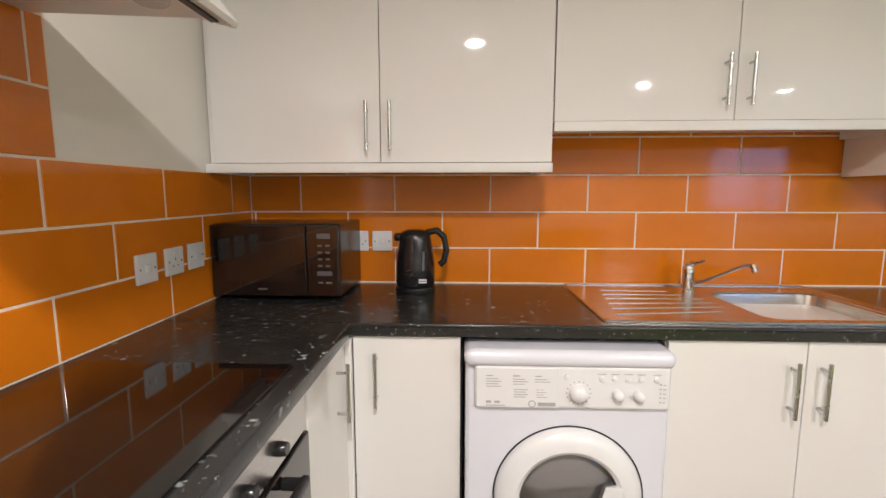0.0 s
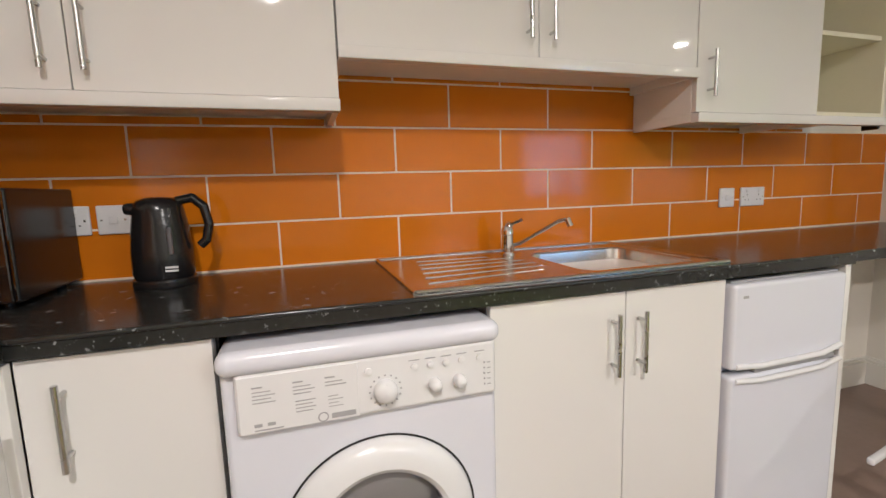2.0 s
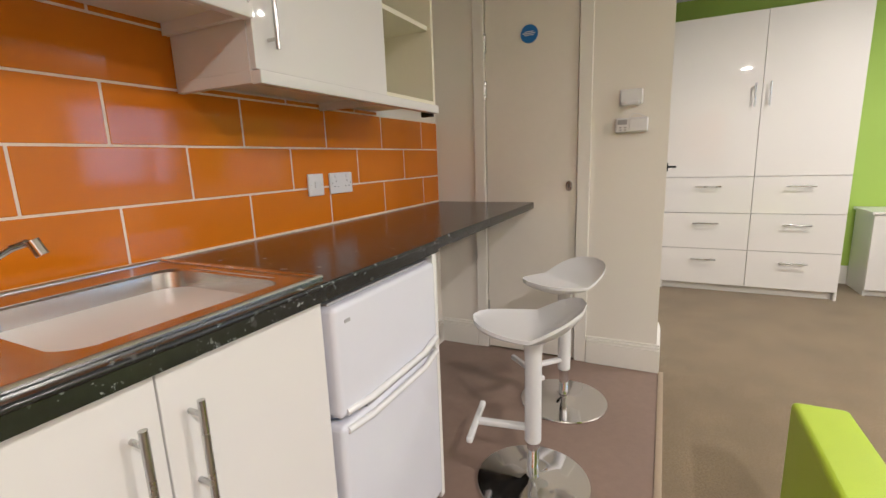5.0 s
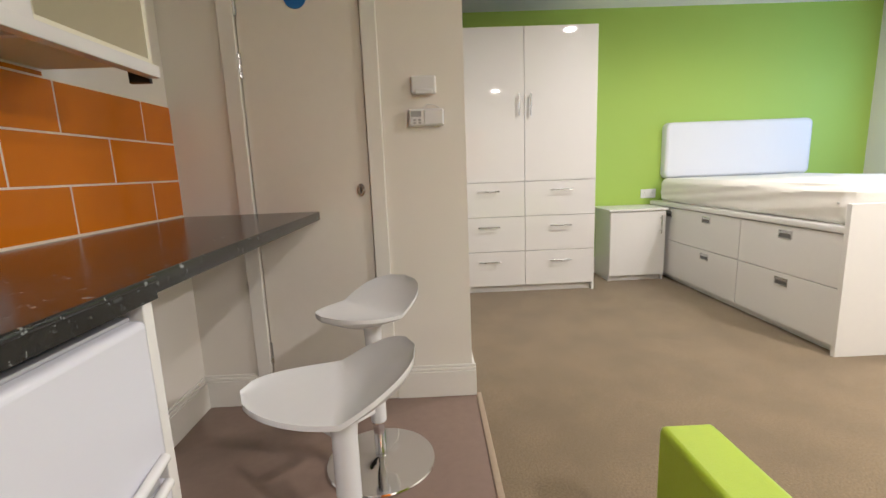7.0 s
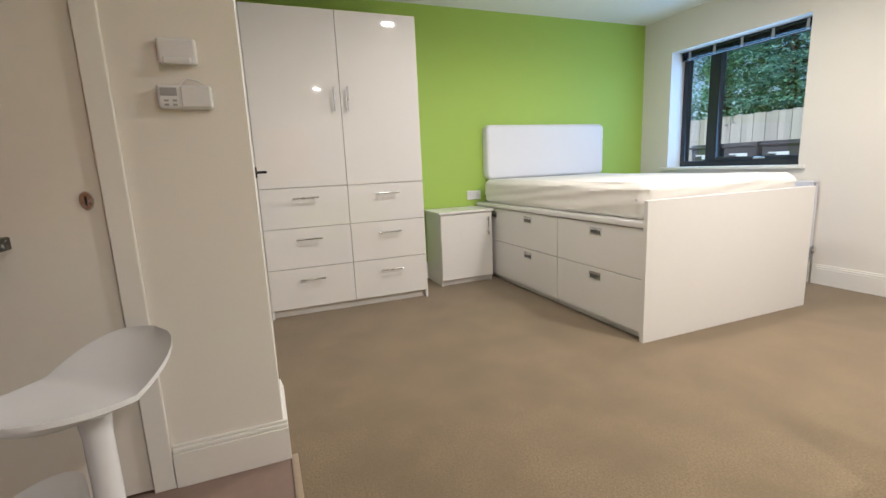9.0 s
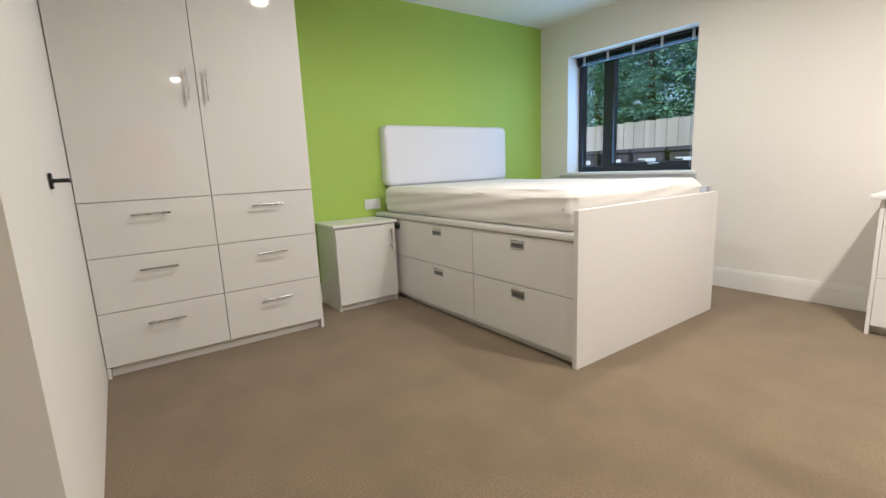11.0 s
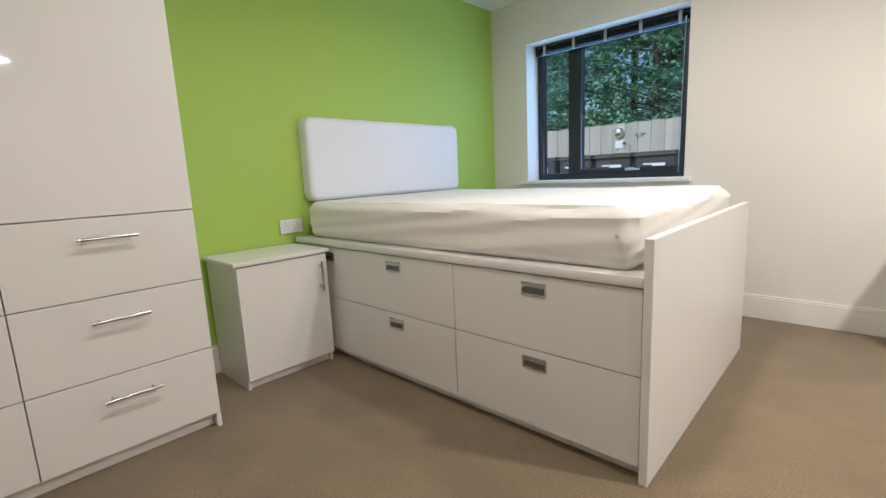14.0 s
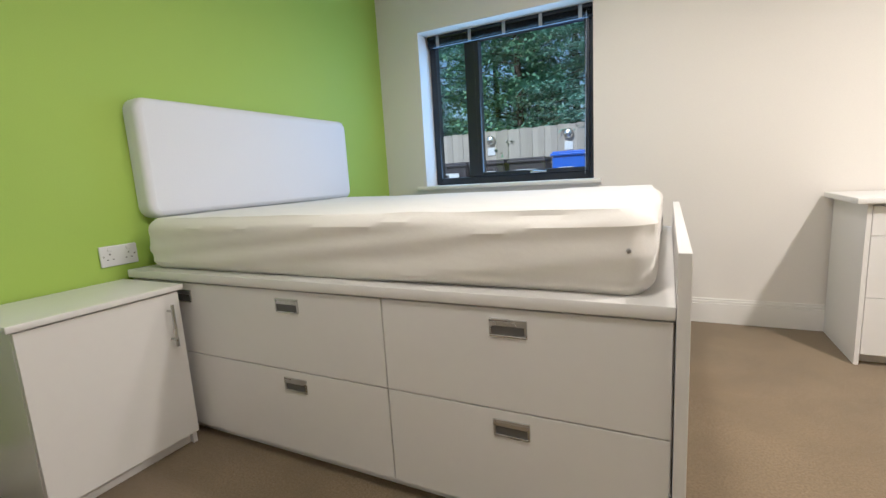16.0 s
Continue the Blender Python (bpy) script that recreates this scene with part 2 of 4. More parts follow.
def block(name, mat, b, parent=None, bevel=0.002, segments=2):
    return Shape().box(*b, bevel=bevel, segments=segments).make(name, mat, parent)


def thing(name, at, label, category, group=""):
    e = new(name)
    e.location = at
    return tagged(e, label, category, group)


def under(root, ob):
    """Make ob, built in world places, a part of root."""
    ob.parent = root
    ob.matrix_parent_inverse = Matrix.Translation(root.location).inverted()
    return ob


def bar_handle(root, a, b, out, r=0.006, stand=0.032):
    """A bar handle from a to b, standing off along out on two posts."""
    a, b, out = Vector(a), Vector(b), Vector(out)
    d = (b - a).normalized()
    s = Shape().tube(a + out * stand, b + out * stand, r, 14)
    for p in (a + d * 0.025, b - d * 0.025):
        s.tube(p, p + out * stand, r * 0.75, 10)
    h = s.make("handle", HANDLE)
    h["label"] = "satin steel bar handle"
    return under(root, h)


# ---- structure ----
GX, WY, PX, PY = 6.36, -5.285, 4.045, -1.25
T = 0.15


def setting(ob, label, category):
    return tagged(ob, label, category, kind="structure")


setting(Shape().box(0, GX, WY, -1.29, -0.12, 0, 0).box(PX + 0.001, GX, -1.29, PY + 0.05, -0.12, 0, 0).make("floor", CARPET), "beige cut-pile carpet with worn patches", "carpet")
setting(block("floor_vinyl", VINYL, (0, PX, -1.265, 0, -0.12, 0), bevel=0), "brown vinyl kitchen floor", "floor")
setting(block("trim_threshold", BRASS, (0, PX, -1.29, -1.265, -0.12, 0.006), bevel=0.003), "metal strip between carpet and vinyl", "threshold strip")
setting(block("ceiling", CEILING, (-T, GX + T, WY - 0.3, T, CEIL, CEIL + 0.15), bevel=0), "plain white painted ceiling", "ceiling")
WALL_LEFT = setting(block("wall_west", WALL, (-T, 0, WY - 0.3, T, -0.12, CEIL), bevel=0), "cream painted wall behind the hob", "wall")
WALL_KITCHEN = setting(block("wall_north", WALL, (0, PX, 0, T, -0.12, CEIL), bevel=0), "cream wall with orange tiled splashback", "wall")
setting(block("wall_green", GREEN, (GX, GX + T, WY - 0.3, T, -0.12, CEIL), bevel=0), "bright lime green painted feature wall", "wall")
# cupboard wall with its door opening, and the return of the pier
DY0, DY1, DH = -0.83, -0.315, 2.03
s = Shape()
s.box(PX, PX + 0.1, DY1, 0, -0.12, CEIL, 0)
s.box(PX, PX + 0.1, PY, DY0, -0.12, CEIL, 0)
s.box(PX, PX + 0.1, DY0, DY1, DH, CEIL, 0)
s.box(PX + 0.1, GX, PY, PY + 0.1, -0.12, CEIL, 0)
s.box(PX + 0.1, GX, -0.02, T, -0.12, CEIL, 0)
setting(s.make("wall_pier", WALL), "cream painted partition wall with a projecting corner", "wall")
setting(block("floor_cupboard", VINYL, (PX + 0.0, GX, PY + 0.1, 0, -0.14, -0.006), bevel=0), "dark cupboard floor", "floor")
# window wall
OX0, OX1, OZ0, OZ1 = 4.735, 6.0, 0.93, 2.075
s = Shape()
s.box(0, OX0, WY - 0.3, WY, -0.12, CEIL, 0)
s.box(OX1, GX, WY - 0.3, WY, -0.12, CEIL, 0)
s.box(OX0, OX1, WY - 0.3, WY, -0.12, OZ0, 0)
s.box(OX0, OX1, WY - 0.3, WY, OZ1, CEIL, 0)
setting(s.make("wall_south", WALL), "cream painted wall around the window", "wall")


def skirting(name, x0, y0, x1, y1, nx, ny):
    """A moulded board: a plain lower part and a thinner rounded top."""
    s = Shape()
    for z0, z1, d, bv in ((0, 0.125, 0.018, 0.002), (0.125, 0.142, 0.014, 0.005), (0.142, 0.155, 0.009, 0.004)):
        s.box(min(x0, x1 + 0, x0 + nx * d, x1 + nx * d), max(x0, x1, x0 + nx * d, x1 + nx * d), min(y0, y1, y0 + ny * d, y1 + ny * d), max(y0, y1, y0 + ny * d, y1 + ny * d), z0, z1, bv)
    return setting(s.make(name, TRIM), "white moulded skirting board", "skirting board")


skirting("baseboard_south", 0, WY, GX, WY, 0, 1)
skirting("baseboard_green", GX, WY + 0.02, GX, PY - 0.02, -1, 0)
skirting("baseboard_pier", PX, PY - 0.018, PX, DY0 - 0.066, -1, 0)
skirting("baseboard_return", PX, PY, 4.4, PY, 0, -1)
skirting("baseboard_nook", PX, DY1 + 0.066, PX, 0, -1, 0)
skirting("baseboard_bar", 2.82, 0, PX - 0.02, 0, 0, -1)

# cupboard door
s = Shape()
for y0, y1, z0, z1 in ((DY1 - 0.002, DY1 + 0.064, 0, DH + 0.066), (DY0 - 0.064, DY0 + 0.002, 0, DH + 0.066), (DY0 + 0.002, DY1 - 0.002, DH, DH + 0.066)):
    s.box(PX - 0.015, PX - 0.001, y0, y1, z0, z1, 0.004)
setting(s.make("trim_door", TRIM), "white painted door architrave", "door frame")
door = thing("cupboard_door", (PX + 0.02, (DY0 + DY1) / 2, 0), "closed cream flush cupboard door with blue sign", "door")
tagged(door, kind="structure")
under(door, block("panel", DOOR, (PX + 0.004, PX + 0.044, DY0 + 0.006, DY1 - 0.005, 0.006, DH - 0.004), bevel=0.002))
for z in (1.76, 1.515, 0.25):
    s = Shape().tube((PX - 0.002, DY1 - 0.002, z - 0.05), (PX - 0.002, DY1 - 0.002, z + 0.05), 0.007, 12)
    s.box(PX - 0.004, PX + 0.003, DY1 - 0.012, DY1 + 0.008, z - 0.05, z + 0.05, 0.001)
    under(door, s.make("hinge", HANDLE))
s = Shape().lathe([(0.0, -0.004), (0.016, -0.004), (0.018, 0.0), (0.018, 0.006)], (PX, DY0 + 0.045, 0.985), "X", 24, 1.6)
under(door, s.make("keyhole_plate", HANDLE))
under(door, block("keyhole", GAPSHADE, (PX - 0.0055, PX - 0.003, DY0 + 0.042, DY0 + 0.048, 0.972, 0.998), bevel=0.001))
s = Shape().lathe([(0.0, -0.0035), (0.045, -0.0035), (0.046, 0.0), (0.046, 0.005)], (PX + 0.002, -0.567, 1.775), "X", 40)
sign = under(door, s.make("sign", BLUE))
sign["label"] = "round blue fire door sign"
s = Shape()
s.box(PX - 0.003, PX - 0.001, -0.60, -0.534, 1.774, 1.779, 0.0003)
s.box(PX - 0.003, PX - 0.001, -0.592, -0.542, 1.766, 1.770, 0.0003)
s.box(PX - 0.003, PX - 0.001, -0.59, -0.544, 1.783, 1.787, 0.0003)
under(door, tagged(s.make("lettering", WHITEPLASTIC), kind="stuff"))

# lever handle of the bathroom door in the pier's return
s = Shape().lathe([(0, -0.008), (0.026, -0.008), (0.027, 0.0)], (4.85, PY - 0.002, 1.05), "Y", 24)
s.pipe([(4.85, PY - 0.005, 1.05), (4.85, PY - 0.05, 1.05), (4.91, PY - 0.05, 1.05)], 0.007)
tagged(s.make("door_handle", BLACK), "dark lever door handle on the return wall", "door handle")


def wall_box(name, y0, y1, z0, z1, depth, label, cat):
    root = thing(name, (PX, (y0 + y1) / 2, z0), label, cat)
    under(root, block("case", WHITEPLASTIC, (PX - depth, PX - 0.001, y0, y1, z0, z1), bevel=0.008, segments=3))
    return root


sens = wall_box("room_sensor", -1.13, -1.025, 1.375, 1.45, 0.022, "white plastic alarm sensor on the wall", "sensor")
under(sens, block("foot", WHITEPLASTIC, (PX - 0.045, PX - 0.02, -1.115, -1.04, 1.372, 1.392), bevel=0.005))
therm = wall_box("thermostat", -1.158, -1.01, 1.245, 1.315, 0.03, "white heating programmer with grey display", "thermostat")
under(therm, block("display", GREYPRINT, (PX - 0.0315, PX - 0.029, -1.064, -1.02, 1.283, 1.306), bevel=0.001))
for k in range(4):
    under(therm, block("button", GREYPRINT, (PX - 0.033, PX - 0.029, -1.062 + 0.022 * (k % 2), -1.05 + 0.022 * (k % 2), 1.254 + 0.012 * (k // 2), 1.260 + 0.012 * (k // 2)), bevel=0.001))
under(therm, block("flap", WHITEPLASTIC, (PX - 0.034, PX - 0.028, -1.154, -1.075, 1.25, 1.31), bevel=0.004))
s = Shape().pipe([(PX - 0.02, -1.07, 1.314), (PX - 0.012, -1.09, 1.335), (PX - 0.012, -1.12, 1.33), (PX - 0.02, -1.15, 1.31)], 0.002, 8)
under(therm, s.make("cord", WHITEPLASTIC))

# window
win = thing("window_1", ((OX0 + OX1) / 2, WY - 0.12, OZ0), "dark grey framed window with raised blind", "window")
tagged(win, kind="structure")
FY0, FY1 = WY - 0.25, WY - 0.18
s = Shape()
s.box(OX0, OX0 + 0.05, FY0, FY1, OZ0, OZ1, 0.004)
s.box(OX1 - 0.05, OX1, FY0, FY1, OZ0, OZ1, 0.004)
s.box(OX0 + 0.05, OX1 - 0.05, FY0, FY1, OZ0, OZ0 + 0.055, 0.004)
s.box(OX0 + 0.05, OX1 - 0.05, FY0, FY1, OZ1 - 0.05, OZ1, 0.004)
s.box(5.62, 5.70, FY0, FY1 + 0.008, OZ0 + 0.055, OZ1 - 0.05, 0.004)
under(win, s.make("frame", FRAME))
s = Shape()
for a, b, c, d in ((OX0 + 0.05, OX0 + 0.08, OZ0 + 0.055, OZ1 - 0.05), (5.585, 5.62, OZ0 + 0.055, OZ1 - 0.05), (OX0 + 0.08, 5.585, OZ0 + 0.055, OZ0 + 0.085), (OX0 + 0.08, 5.585, OZ1 - 0.08, OZ1 - 0.05)):
    s.box(a, b, FY0 + 0.01, FY1 + 0.012, c, d, 0.003)
under(win, s.make("sash", FRAME))
for a, b in ((OX0 + 0.08, 5.585), (5.70, OX1 - 0.05)):
    p = under(win, block("pane", PANE, (a, b, FY0 + 0.03, FY0 + 0.036, OZ0 + 0.055, OZ1 - 0.05), bevel=0))
    p.visible_shadow = False
s = Shape().box(5.14, 5.21, FY1 + 0.012, FY1 + 0.022, OZ0 + 0.058, OZ0 + 0.08, 0.003)
s.pipe([(5.175, FY1 + 0.02, OZ0 + 0.07), (5.175, FY1 + 0.045, OZ0 + 0.07), (5.08, FY1 + 0.05, OZ0 + 0.066)], 0.007)
under(win, s.make("handle", HANDLE))
setting(block("trim_sill", TRIM, (OX0 - 0.05, OX1 + 0.07, WY - 0.178, WY + 0.035, OZ0 - 0.028, OZ0 + 0.001), bevel=0.006, segments=3), "white painted window sill board", "window sill")
WB = WY - 0.06  # the blind hangs close before the frame
blind = thing("venetian_blind", ((OX0 + OX1) / 2, WB - 0.09, OZ1 - 0.09), "raised dark venetian blind with grey clips", "blind")
s = Shape().box(OX0 + 0.01, OX1 - 0.01, WB - 0.115, WB - 0.07, OZ1 - 0.03, OZ1 - 0.002, 0.003)
under(blind, s.make("headrail", BLACK))
for k in range(9):
    z = OZ1 - 0.034 - k * 0.0045
    under(blind, block("slat", BLACK, (OX0 + 0.015, OX1 - 0.015, WB - 0.113, WB - 0.073, z - 0.0025, z), bevel=0.0008, segments=1))
under(blind, block("bottom_rail", FRAME, (OX0 + 0.015, OX1 - 0.015, WB - 0.113, WB - 0.073, OZ1 - 0.086, OZ1 - 0.076), bevel=0.003))
for k in range(5):
    x = OX0 + 0.1 + k * (OX1 - OX0 - 0.2) / 4
    under(blind, block("clip", GREYPRINT, (x - 0.012, x + 0.012, WB - 0.072, WB - 0.067, OZ1 - 0.088, OZ1 - 0.004), bevel=0.002))
s = Shape().tube((OX0 + 0.06, WB - 0.066, OZ1 - 0.05), (OX0 + 0.075, WB - 0.066, OZ0 + 0.03), 0.0014, 8)
under(blind, s.make("cord", WHITEPLASTIC))

# downlights
for lx, ly, share in DOWNLIGHTS:
    root = thing("downlight", (lx, ly, CEIL), "small round recessed ceiling downlight, lit", "ceiling lamp", "ceiling downlights")
    s = Shape().lathe([(0.06, 0.0), (0.06, -0.006), (0.072, -0.006), (0.076, -0.001), (0.076, 0.0)], (lx, ly, CEIL), "Z", 32)
    under(root, s.make("bezel", CHROME))
    under(root, Shape().lathe([(0.0, -0.002), (0.0595, -0.002)], (lx, ly, CEIL), "Z", 32).make("bulb", GLOW))

# ---- kitchen ----
H0 = 0.9  # worktop surface
FRONT = -0.60


def base_unit(name, x0, x1, doors, handles, label):
    """A base unit along the north wall: carcass, plinth and slab doors."""
    root = thing(name, ((x0 + x1) / 2, -0.3, 0), label, "kitchen cabinet", "base cabinets")
    s = Shape().box(x0 + 0.002, x1 - 0.002, FRONT + 0.022, -0.01, 0.1, H0 - 0.041, 0.001)
    s.box(x0 + 0.002, x1 - 0.002, FRONT + 0.06, FRONT + 0.078, 0, 0.1, 0.001)
    under(root, s.make("body", SATIN))
    for a, b in doors:
        under(root, block("door", GLOSS, (a + 0.0015, b - 0.0015, FRONT, FRONT + 0.019, 0.115, H0 - 0.046), bevel=0.0015))
    for x, z0, z1 in handles:
        bar_handle(root, (x, FRONT, z0), (x, FRONT, z1), (0, -1, 0))
    return root


base_unit("corner_cabinet", 0.58, 0.912, [(0.582, 0.912)], [(0.655, 0.64, 0.81)], "white gloss base cabinet door in the corner")
base_unit("sink_cabinet", 1.522, 2.28, [(1.524, 1.924), (1.924, 2.278)], [(1.881, 0.63, 0.80), (1.967, 0.63, 0.80)], "white gloss double-door cabinet under the sink")
tagged(block("worktop_support", SATIN, (2.775, 2.80, FRONT - 0.01, -0.02, 0, H0 - 0.041)), "white upright panel carrying the worktop", "panel")
# left run
tagged(block("corner_post", GLOSS, (0.5455, 0.5815, -0.6245, -0.6005, 0.1, H0 - 0.046)), "white filler post in the corner", "cabinet filler")
hobunit = thing("hob_side_cabinet", (0.3, -0.78, 0), "white gloss base cabinet beside the oven", "kitchen cabinet", "base cabinets")
s = Shape().box(0.01, 0.543, -0.958, -0.61, 0.1, H0 - 0.041, 0.001).box(0.485, 0.503, -0.958, -0.61, 0, 0.1, 0.001)
under(hobunit, s.make("body", SATIN))
under(hobunit, block("door", GLOSS, (0.546, 0.565, -0.956, -0.625, 0.115, H0 - 0.046)))
bar_handle(hobunit, (0.565, -0.72, 0.64), (0.565, -0.72, 0.81), (1, 0, 0))
lastunit = thing("end_cabinet", (0.3, -1.86, 0), "white gloss base cabinet past the oven", "kitchen cabinet", "base cabinets")
under(lastunit, Shape().box(0.01, 0.543, -2.15, -1.565, 0.1, H0 - 0.041, 0.001).box(0.485, 0.503, -2.15, -1.565, 0, 0.1, 0.001).make("body", SATIN))
under(lastunit, block("door", GLOSS, (0.546, 0.565, -2.148, -1.567, 0.115, H0 - 0.046)))
oven = thing("oven", (0.3, -1.26, 0), "built-in steel oven with black knobs", "oven")
under(oven, Shape().box(0.02, 0.54, -1.555, -0.965, 0.1, H0 - 0.05, 0.002).make("body", STEEL))
under(oven, block("control_panel", STEEL, (0.542, 0.565, -1.558, -0.963, 0.758, H0 - 0.046), bevel=0.003))
under(oven, block("door", BLACKGLASS, (0.542, 0.57, -1.558, -0.963, 0.16, 0.752), bevel=0.004))
for k in range(4):
    s = Shape().lathe([(0.0145, 0), (0.0145, 0.006), (0.013, 0.018), (0.0115, 0.02), (0, 0.02)], (0.565, -1.12 - k * 0.13, 0.8), "X", 24)
    under(oven, s.make("knob", BLACK))
s = Shape().box(0.57, 0.615, -1.49, -1.47, 0.718, 0.738, 0.004).box(0.57, 0.615, -1.13, -1.11, 0.718, 0.738, 0.004).box(0.605, 0.622, -1.495, -1.105, 0.716, 0.741, 0.006)
under(oven, s.make("handle", BLACK))

# worktop: L shape with openings for bowl and hob
SX0, SX1, SY0, SY1 = 1.85, 2.265, -0.535, -0.15
wt = thing("worktop", (1.5, -0.3, H0), "black laminate worktop with pale flecks", "worktop")
s = Shape()
s.box(0.003, 0.585, -2.15, -0.616, H0 - 0.04, H0, 0.006)
under(wt, s.make("left_run", COUNTER))
s = Shape()
for b in ((0.003, SX0, -0.615, -0.012), (SX1, 2.81, -0.615, -0.012), (SX0, SX1, -0.615, SY0), (SX0, SX1, SY1, -0.012)):
    s.box(b[0], b[1], b[2], b[3], H0 - 0.04, H0, 0.0)
under(wt, s.make("long_run", COUNTER))
under(wt, Shape().tube((0.585, -0.615, H0 - 0.006), (2.81, -0.615, H0 - 0.006), 0.006, 12).make("front_edge", COUNTER))
under(wt, block("breakfast_bar", COUNTER, (2.812, PX - 0.017, -0.60, -0.012, H0 - 0.038, H0 - 0.001), bevel=0.004))
tagged(block("trim_worktop_seal", GROUT, (0.012, PX - 0.02, -0.0135, -0.0005, H0 - 0.004, H0 + 0.006), bevel=0.002), kind="structure", label="pale sealant along the worktop", category="sealant")

# sink and tap
sink = thing("sink", (1.8, -0.3, H0), "stainless steel sink with ribbed drainer", "sink")
s = Shape()
z = H0 + 0.003
for b in ((1.345, SX0, -0.585, -0.035), (SX1, 2.30, -0.585, -0.035), (SX0, SX1, -0.585, SY0), (SX0, SX1, SY1, -0.035)):
    s.box(b[0], b[1], b[2], b[3], H0 + 0.0005, z, 0)
s.pipe([(1.345, -0.585, z), (2.30, -0.585, z), (2.30, -0.035, z), (1.345, -0.035, z), (1.345, -0.585, z)], 0.006, 10)
under(sink, s.make("rim", STEEL))
# bowl with rounded corners, tapering to its bottom
s = Shape()
rings = []
for depth, inset, rad in ((0, -0.002, 0.06), (-0.006, 0.004, 0.06), (-0.13, 0.018, 0.07), (-0.15, 0.04, 0.08), (-0.152, 0.12, 0.03)):
    ring = []
    x0, x1, y0, y1 = SX0 + inset, SX1 - inset, SY0 + inset, SY1 - inset
    for cx, cy, a0 in ((x1 - rad, y1 - rad, 0), (x0 + rad, y1 - rad, 90), (x0 + rad, y0 + rad, 180), (x1 - rad, y0 + rad, 270)):
        for k in range(7):
            a = radians(a0 + 15 * k)
            ring.append(s.bm.verts.new((cx + rad * math.cos(a), cy + rad * math.sin(a), z + depth)))
    rings.append(ring)
for a, b in zip(rings, rings[1:]):
    for k in range(len(a)):
        s.bm.faces.new((a[k], a[(k + 1) % len(a)], b[(k + 1) % len(a)], b[k]))
s.bm.faces.new(rings[-1])
# corner webs between the square opening and the rounded bowl
for cx, cy, px, py, a0 in ((SX1 - 0.058, SY1 - 0.058, SX1, SY1, 0), (SX0 + 0.058, SY1 - 0.058, SX0, SY1, 90), (SX0 + 0.058, SY0 + 0.058, SX0, SY0, 180), (SX1 - 0.058, SY0 + 0.058, SX1, SY0, 270)):
    arc = [s.bm.verts.new((cx + 0.06 * math.cos(radians(a0 + 15 * k)), cy + 0.06 * math.sin(radians(a0 + 15 * k)), z)) for k in range(7)]
    c = s.bm.verts.new((px, py, z))
    for p, q in zip(arc, arc[1:]):
        s.bm.faces.new((c, p, q))
under(sink, s.make("bowl", STEEL))
s = Shape()
for k in range(6):
    y = -0.50 + k * 0.072
    s.pipe([(1.40 + 0.012 * k, y, z + 0.0005), (1.80 - 0.01 * (k - 2) ** 2, y + 0.05 - 0.012 * k, z - 0.0005)], 0.0022, 8)
under(sink, s.make("drainer_rib", STEEL))
under(sink, Shape().lathe([(0, 0.002), (0.035, 0.002), (0.037, 0.0)], (2.06, -0.34, H0 - 0.147), "Z", 24).make("plug_hole", CHROME))
TPX, TPY = 1.803, -0.125
tap = thing("tap", (TPX, TPY, H0), "chrome mixer tap with a slender straight spout", "tap")
s = Shape().lathe([(0.027, 0.003), (0.027, 0.008), (0.023, 0.012), (0.021, 0.055), (0.0205, 0.072), (0.022, 0.074), (0.022, 0.092), (0.017, 0.103), (0, 0.106)], (TPX, TPY, H0), "Z", 28)
under(tap, s.make("body", CHROME))
s = Shape().pipe([(TPX, TPY, H0 + 0.028), (TPX + 0.03, TPY - 0.038, H0 + 0.045), (TPX + 0.115, TPY - 0.148, H0 + 0.124), (TPX + 0.128, TPY - 0.165, H0 + 0.13), (TPX + 0.137, TPY - 0.176, H0 + 0.126)], 0.0068, 14)
s.tube((TPX + 0.134, TPY - 0.172, H0 + 0.134), (TPX + 0.141, TPY - 0.181, H0 + 0.108), 0.0105, 16)
under(tap, s.make("spout", CHROME))
s = Shape().tube((TPX, TPY, H0 + 0.1), (TPX + 0.008, TPY - 0.012, H0 + 0.115), 0.017, 20, 0.013)
s.tube((TPX + 0.003, TPY - 0.004, H0 + 0.108), (TPX + 0.03, TPY - 0.05, H0 + 0.128), 0.008, 14, 0.006)
under(tap, s.make("lever", CHROME))

# hob
hob = thing("hob", (0.3, -1.26, H0), "black glass ceramic hob set in worktop", "hob")
under(hob, block("glass", BLACKGLASS, (0.06, 0.54, -1.55, -0.962, H0 + 0.0008, H0 + 0.006), bevel=0.002))

# extractor hood
hood = thing("extractor_hood", (0.23, -1.26, 1.62), "slim white and steel extractor hood", "cooker hood")
s = Shape()
HZ = 1.628
prof = [(0.003, HZ + 0.03), (0.37, HZ + 0.012), (0.41, HZ), (0.45, HZ - 0.01), (0.456, HZ + 0.0), (0.42, HZ + 0.045), (0.36, HZ + 0.055), (0.003, HZ + 0.06)]
va = [s.bm.verts.new((x, -0.96, zz)) for x, zz in prof]
vb = [s.bm.verts.new((x, -1.56, zz)) for x, zz in prof]
s.bm.faces.new(va)
s.bm.faces.new(vb)
for k in range(len(prof)):
    s.bm.faces.new((va[k], va[(k + 1) % len(prof)], vb[(k + 1) % len(prof)], vb[k]))
under(hood, s.make("body", SATIN))
under(hood, block("filter", STEEL, (0.05, 0.29, -1.5, -1.1, HZ + 0.008, HZ + 0.0185), bevel=0.002))
